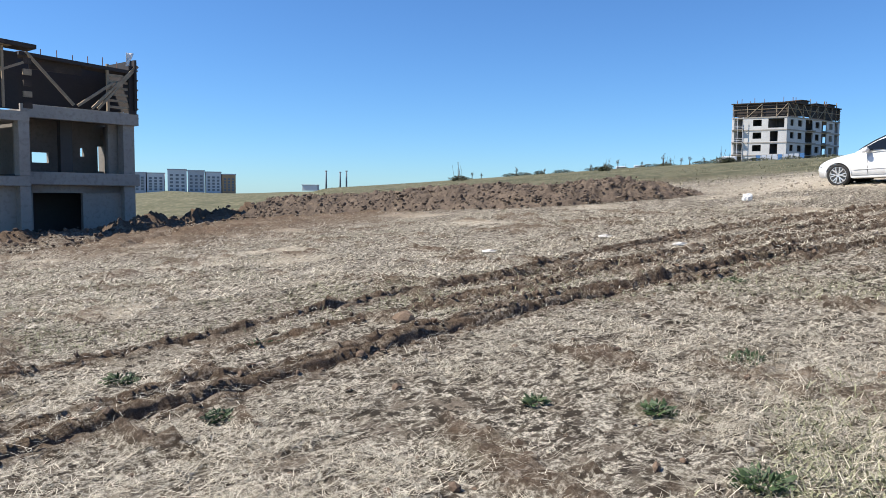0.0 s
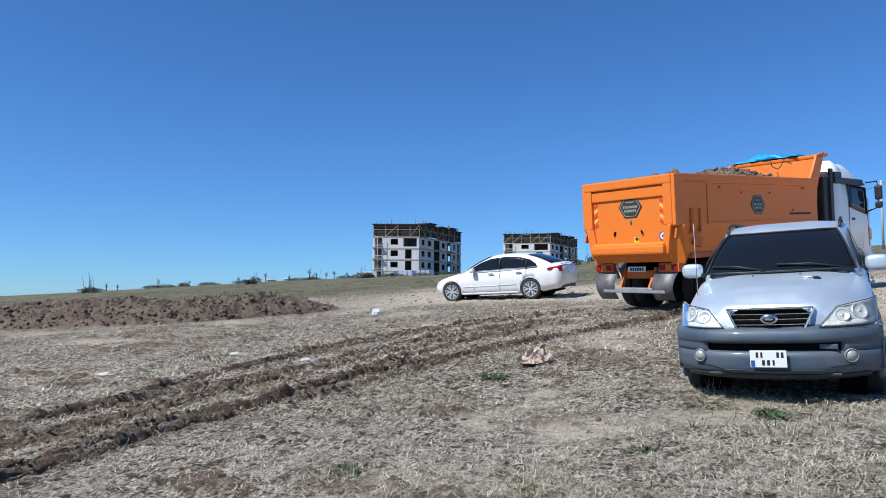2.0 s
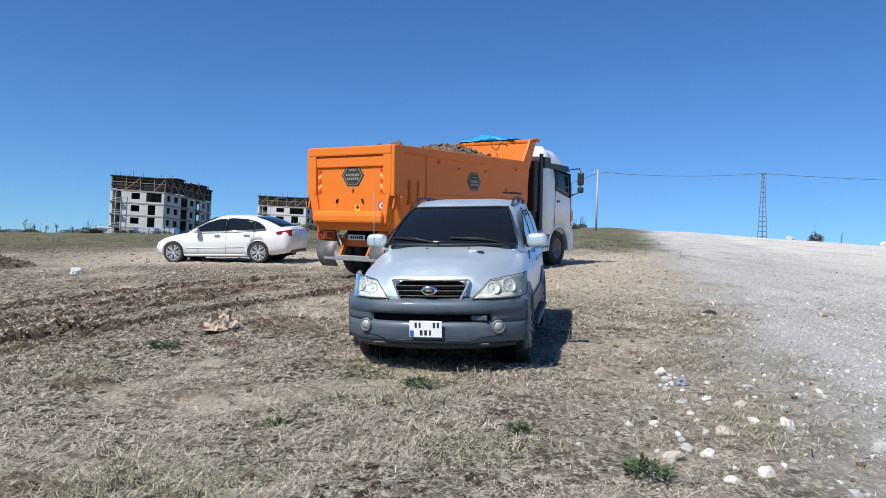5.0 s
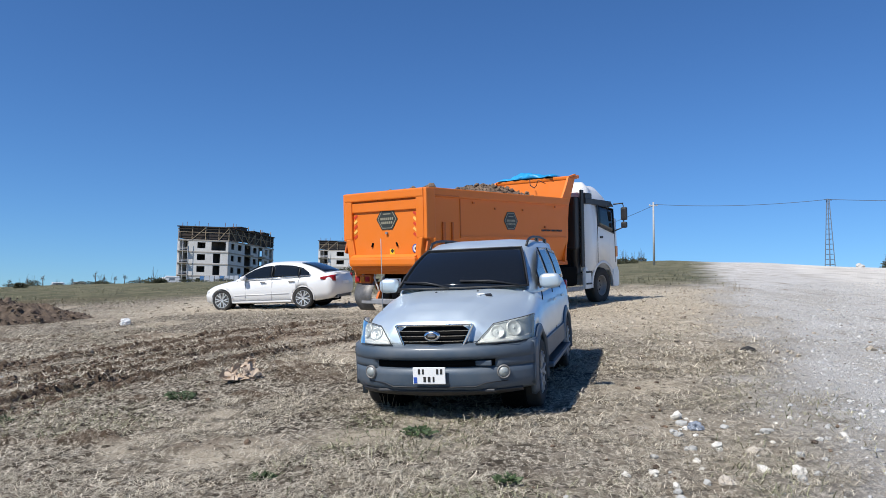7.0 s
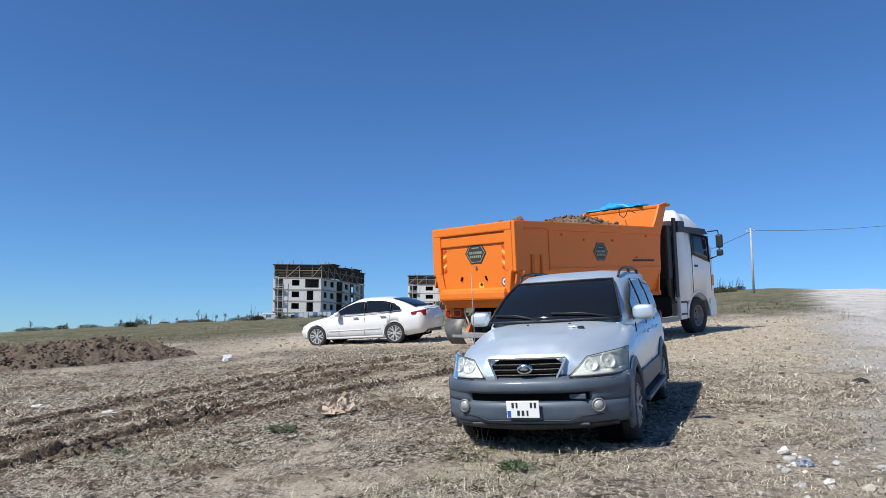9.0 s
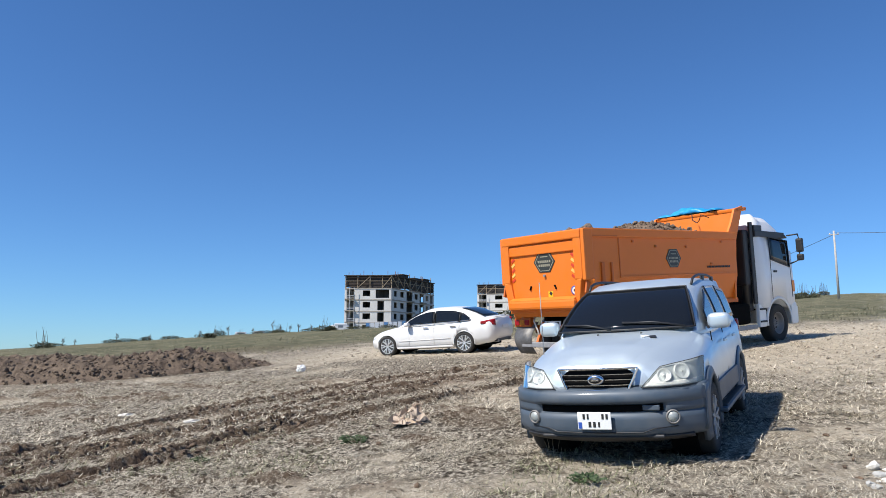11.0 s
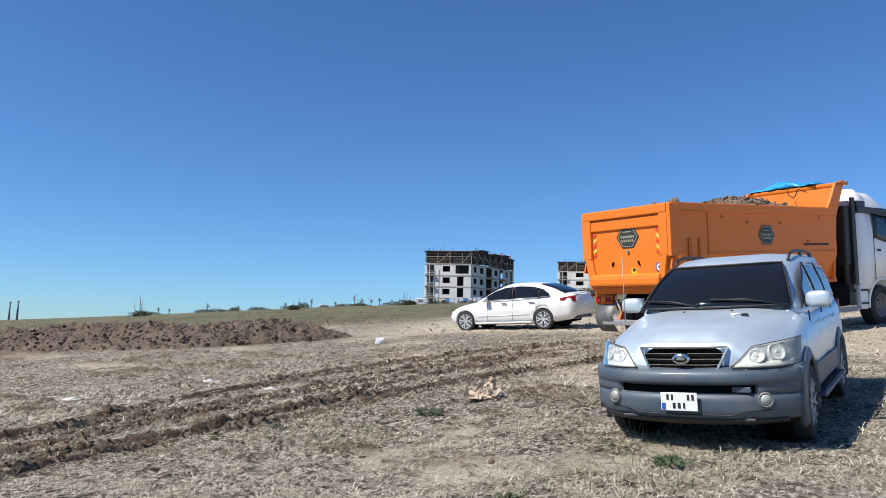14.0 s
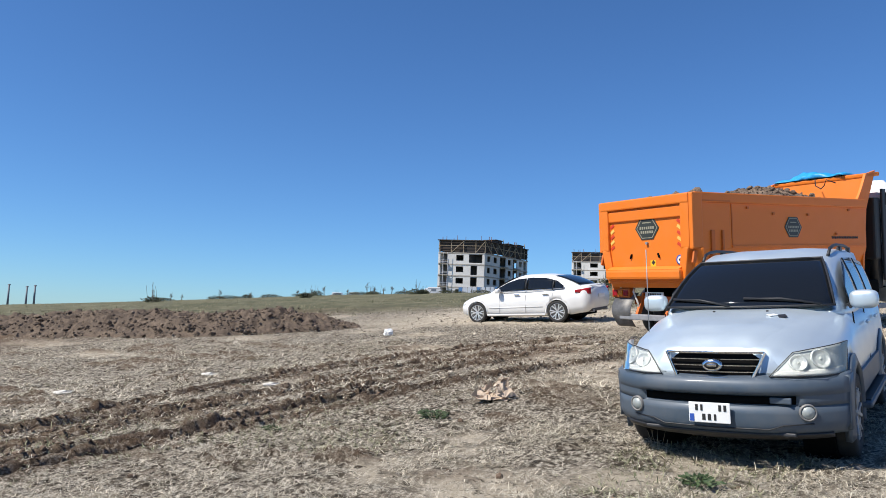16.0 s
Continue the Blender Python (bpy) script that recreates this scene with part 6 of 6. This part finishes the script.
TUFTS = [(-.52, 9.6, .10, .22, 12), (-2.6, 13.6, .5, .20, 50), (-1.2, 14.8, .6, .24, 60), (-3.6, 12.9, .3, .14, 24), (-3.2, 6.1, .4, .14, 40), (-1.7, 5.9, .3, .12, 26), (.2, 6.4, .3, .12, 24), (8.8, 29.5, .35, .5, 30), (-2.0, 16.0, .6, .2, 50), (-.6, 4.9, .3, .12, 30), (-4.2, 6.9, .35, .12, 30), (1.0, 12.6, .4, .12, 30)]
for i, (x, y, r, h, n) in enumerate(TUFTS):
    W = thing("dry_tuft", pose(x, y, ground_z(x, y)), "tuft of dry pale grass stalks standing in the stubble", "grass tuft", "dry tufts")
    part("stem_clump", stalks(300 + i, n, r, h, .003), stalk_tan, W)["kind"] = "stuff"

# bushes and dead stems along the skyline
rng = random.Random(77)
spots = [(-14.1, 100.4), (-10.8, 100.8), (-6, 96.2), (-3.1, 96.3), (-58.8, 106.2), (-61.4, 93), (-69.3, 87.3), (-54.3, 97.2), (-95.9, 117), (37.3, 77.5), (39, 76), (44, 70), (6.0, 60.3), (-86.9, 123.3), (-82.6, 131.3)]
while len(spots) < 46:
    az = radians(rng.choice((rng.uniform(-47, -2), rng.uniform(-30, 9), rng.uniform(5, 10))))
    d = rng.uniform(72, 125)
    spots.append((d * math.sin(az), d * math.cos(az)))
for i, (x, y) in enumerate(spots):
    low = rng.uniform(.35, .75)
    W = thing("steppe_bush", pose(x, y, land(x, y) - .05), "low scrubby dark bush on the hill crest", "bush", "bushes on the crest")
    if i % 3 != 1:
        part("foliage", leaves(400 + i, 320, low * rng.uniform(1.2, 2.4), low * 1.3, .22), bush_green, W)
    part("dead_stem", stalks(500 + i, rng.randint(2, 9), .6, rng.uniform(.8, 2.2), .025, .25), stalk_dark, W)["kind"] = "stuff"

for i, (x, y, h) in enumerate(SAPLINGS):
    W = thing("sapling", pose(x, y, land(x, y) - .1), "bare young sapling with a thin dark stem on the crest", "tree", "saplings on the crest")
    h *= .68
    lean = rng.uniform(-.12, .12)
    part("trunk", tube([(0, 0, 0), (lean * .4 * h, 0, h * .5), (lean * h, 0, h)], [.06, .045, .02], 7), stalk_dark, W)
    for k in range(7):
        z = h * rng.uniform(.45, .95)
        a = rng.uniform(0, 6.28)
        e = Vector((math.cos(a), math.sin(a), 1.1)) * h * rng.uniform(.12, .24)
        o = Vector((lean * z, 0, z))
        part("branch", tube([o, o + e * .6, o + e + Vector((0, 0, .05))], [.022, .016, .008], 5), stalk_dark, W)
    twigs = tagged(part("twig_clump", leaves(700 + i, 30, h * .22, h * .35, .12), bush_green, W), kind="stuff")
    twigs.location = (lean * h * .8, 0, h * .62)
for i in range(16):
    az = radians(-44 + 2.6 * i + rng.uniform(-1, 1))
    d = rng.uniform(98, 112)
    x, y = d * math.sin(az), d * math.cos(az)
    W = thing("hedge", pose(x, y, land(x, y) - .20, 0, 0, math.degrees(-az)), "low dark hedge running along the far crest", "hedge", "hedges on the crest")
    L = rng.uniform(1.2, 2.6)
    me = leaves(800 + i, 900, 1.0, .95, .13)
    me.transform(Matrix.Diagonal((L, .8, .75, 1)))
    part("foliage", me, bush_green, W)


def scatter_pasture():
    """Tussocks of steppe grass beyond the field."""
    r_ = np.random.default_rng(21)
    n = 90000
    r = np.exp(r_.uniform(np.log(34), np.log(130), n))
    a = np.radians(r_.uniform(-62, 38, n))
    x, y = r * np.sin(a), r * np.cos(a)
    z, gravel, churn, bare, far, _ = ground_parts(x, y)
    keep = r_.random(n) < (1 - gravel) * (1 - .9 * bare) * np.clip(.4 + 1.3 * vnoise(x, y, .35, 61, 4), 0, 1)
    x, y, z, r = x[keep], y[keep], z[keep], r[keep]
    n = len(x)
    th = r_.uniform(0, 6.283, n)
    h = r_.uniform(.03, .10, n)
    along = np.stack([np.cos(th) * h * .8, np.sin(th) * h * .8, np.zeros(n)], 1)
    up = np.zeros((n, 3))
    up[:, 2] = h
    k = Nodes("steppe_grass")
    g = k.n("NewGeometry").outputs["Random Per Island"]
    k.put(k.b, "Base Color", k.mix(g, (.14, .14, .08), (.38, .34, .22)))
    k.b.inputs["Roughness"].default_value = .9
    strips("steppe_grass", np.stack([x, y, z - .02], 1), along, up, r_.uniform(.012, .035, n), k.mat, "tussocky dry green-brown steppe grass on the slope", r_.uniform(0, .3, n), "grass")


scatter_pasture()

# ---- stones by the track ----
stone_mats = [simple("pale_stone", (.80, .76, .68), .9, 0, .18, 12, .6, 60), simple("buff_stone", (.58, .51, .42), .9, 0, .2, 12, .6, 60), simple("grey_stone", (.50, .49, .46), .9, 0, .2, 12, .6, 60)]
stone_meshes = []
for i in range(9):
    bm = bmesh.new()
    bmesh.ops.create_icosphere(bm, subdivisions=2, radius=1)
    for v in bm.verts:
        n = noise.noise(v.co * 1.1 + Vector((i * 7, 0, 0)))
        n += .45 * noise.cell(v.co * 2.6 + Vector((0, i * 3, 0))) * .5 + .3 * noise.noise(v.co * 3 + Vector((0, 0, i)))
        v.co = Vector((v.co.x * 1.15, v.co.y * .85, v.co.z * .75)) * (1 + .5 * n)
    me = bpy.data.meshes.new("stone")
    bm.to_mesh(me)
    bm.free()
    me.materials.append(stone_mats[i % 3 if i % 3 != 1 or i > 4 else 0])
    stone_meshes.append(me)
rng = random.Random(12)
STONES = [(2.23, 8.5, .09), (2.43, 8.04, .11), (2.75, 7.96, .10), (2.61, 7.46, .10), (1.66, 6.69, .08), (1.98, 6.67, .11), (2.8, 7.24, .09), (2.21, 6.27, .11), (1.14, 6.85, .055), (1.6, 7.31, .07), (4.37, 13.5, .08), (2.35, 8.75, .07)]
while len(STONES) < 130:
    y = rng.uniform(4.6, 9.2)
    x = 1.0 + (y - 4) * .22 + abs(rng.gauss(.7, .8))
    STONES.append((x, y, min(.14, .03 + rng.expovariate(30))))
for i, (x, y, s) in enumerate(STONES):
    s *= .44 if y > 6.2 else .30
    ob = new("stone", stone_meshes[rng.randrange(9)])
    ob.matrix_world = pose(x, y, ground_z(x, y) + s * .22, rng.uniform(-25, 25), rng.uniform(-25, 25), rng.uniform(0, 360)) @ Matrix.Diagonal((s, s, s, 1))
    tagged(ob, "pale chalky stone lying beside the gravel track", "stone", "stones by the track")
dark = stone_meshes[2].copy()
dark.materials.clear()
dark.materials.append(clod_mat)
ob = new("stone", dark)
ob.matrix_world = pose(-6.6, 6.0, ground_z(-6.6, 6.0) + .04, 0, 0, 30) @ Matrix.Diagonal((.10, .09, .12, 1))
tagged(ob, "round dark clod-like stone between the wheel ruts", "stone")
for x, y in ((-8.73, 12.82), (-6.9, 12.2), (-9.6, 10.6)):
    ob = new("stone", stone_meshes[4])
    ob.matrix_world = pose(x, y, ground_z(x, y) + .02, 0, 0, 70) @ Matrix.Diagonal((.13, .10, .06, 1))
    tagged(ob, "flat pale stone in the stubble", "stone")

tar = stone_meshes[2].copy()
tar.materials.clear()
tar.materials.append(black_rubber)
ob = new("stone", tar)
ob.matrix_world = pose(4.39, 13.62, ground_z(4.39, 13.62) + .03, 0, 0, 10) @ Matrix.Diagonal((.10, .07, .09, 1))
tagged(ob, "dark lump of asphalt lying beside the gravel", "stone")
for x, y, s in ((41.0, 69.8, .9), (42.2, 70.4, .6), (40.2, 70.3, .5), (32.6, 73.0, .35)):
    ob = new("rock", stone_meshes[5])
    ob.matrix_world = pose(x, y, land(x, y) + .1, 0, 0, 40 * s) @ Matrix.Diagonal((s, s, s * 1.1, 1))
    tagged(ob, "pale rock on the crest beside the track", "rock", "rocks on the crest")

# ---- litter ----
card = simple("cardboard", (.52, .41, .31), .85, 0, .15, 5, .2, 40)
bag_white = simple("white_plastic", (.75, .75, .74), .4, 0, .06)
bag_grey = simple("grey_blue_plastic", (.25, .28, .33), .35, 0, .3, 14)


def build_cardboard():
    x, y = -2.9, 11.62
    C = thing("cardboard_box", pose(x, y, ground_z(x, y) + .015, 0, 0, 20), "torn and flattened brown cardboard box on the stubble", "box")
    def flap(name, pts, seedn):
        a, b, c, d = [Vector(p) * .60 for p in pts]
        def f(u, v):
            p = a.lerp(b, u).lerp(d.lerp(c, u), v)
            w = Vector((u * 2.6, v * 2.6, seedn))
            return p + Vector((.05 * noise.noise(w * 1.4), .05 * noise.noise(w.yzx * 1.4), max(-.01, .11 * noise.noise(w) + .04 * noise.noise(w * 2.5))))
        part(name, sheet(f, 8, 8, .008, False), card, C)
    flap("bottom_panel", [(-.34, -.22, .02), (.26, -.26, .02), (.34, .22, .03), (-.28, .26, .03)], 1)
    flap("side_flap", [(-.46, -.02, .05), (-.20, .22, .20), (.06, .16, .30), (-.14, -.06, .20)], 2)
    flap("side_flap", [(.04, -.36, .03), (.42, -.02, .10), (.34, .12, .28), (.04, -.14, .22)], 3)
    flap("end_flap", [(.06, .22, .22), (.30, .18, .22), (.32, .12, .50), (.12, .16, .42)], 4)
    flap("end_flap", [(-.46, -.34, .03), (-.06, -.38, .03), (-.04, -.14, .18), (-.34, -.10, .14)], 5)


build_cardboard()


def crumple(name, x, y, r, flat, mat, label, category, seedn):
    bm = bmesh.new()
    bmesh.ops.create_icosphere(bm, subdivisions=4, radius=r)
    for v in bm.verts:
        n = noise.fractal(v.co / r * 1.6 + Vector((seedn, 0, 0)), .8, 2, 4)
        v.co = v.co * (1 + .38 * n)
        v.co.z = v.co.z * flat + r * flat * .7
    ob = part(name, bm, mat, None, label)
    ob.location = (x, y, ground_z(x, y))
    tagged(ob, "", category)


crumple("plastic_bag", -9.6, 20.9, .14, .75, bag_white, "crumpled white plastic bag on the dry field", "bag", 3)
crumple("plastic_bag", 2.43, 8.72, .06, .8, bag_grey, "crumpled grey-blue plastic bag among the stones", "bag", 7)

# ---- things at the foot of the far block ----
fence_white = simple("hoarding_white", (.66, .68, .72), .6)
fence_blue = simple("hoarding_blue", (.10, .25, .5), .6)
for i in range(9):
    p = Vector((-82.6, 194.6)).lerp(Vector((-73.5, 199.5)), i / 8)
    Fp = thing("site_fence", pose(p.x, p.y, land(p.x, p.y) - .2, 0, 0, 28), "white and blue sheet metal site fence panel", "fence", "site fence")
    part("panel", slab((1.05, .05, 2.7), (0, 0, 1.45), .01), fence_white if i % 4 else fence_blue, Fp)
    part("post", slab((.08, .08, 2.9), (-.52, .05, 1.45)), lattice_mat, Fp)
V = thing("site_trailer", pose(-79.0, 169.0, land(-79.0, 169.0) - .15, 0, 0, 25), "small white site trailer below the raw block", "trailer")
part("body", slab((4.2, 2.0, 1.6), (0, 0, 1.2), .25), apart_white, V)
part("roof", slab((3.2, 2.1, .5), (.3, 0, 2.1), .2), apart_white, V)
part("window", slab((1.2, .05, .5), (.2, -1.01, 1.6)), pane_far, V)
for x in (-1.2, 1.3):
    part("wheel", lathe([(.2, -.1), (.38, -.1), (.4, 0), (.38, .1), (.2, .1)], 20), black_rubber, V, "", pose(x, -.95, .38))


def far_van(x, y, turn):
    """A small white van parked far off on the crest."""
    F = thing("white_van", pose(x, y, land(x, y), 0, 0, turn), "small white van parked far off on the crest", "van", "vans on the crest")
    part("body", slab((4.4, 1.8, .9), (0, 0, .85), .15), apart_white, F)
    part("cabin", slab((3.0, 1.65, .75), (-.4, 0, 1.6), .2), apart_white, F)
    part("window", slab((2.4, .04, .4), (-.3, -.83, 1.65), .01), pane_far, F)
    for wx in (-1.4, 1.4):
        part("wheel", lathe([(.2, -.1), (.34, -.1), (.36, 0), (.34, .1), (.2, .1)], 18), black_rubber, F, "", pose(wx, -.82, .36))


far_van(-122.8, 194.4, 24)
far_van(-119.5, 199.0, 15)
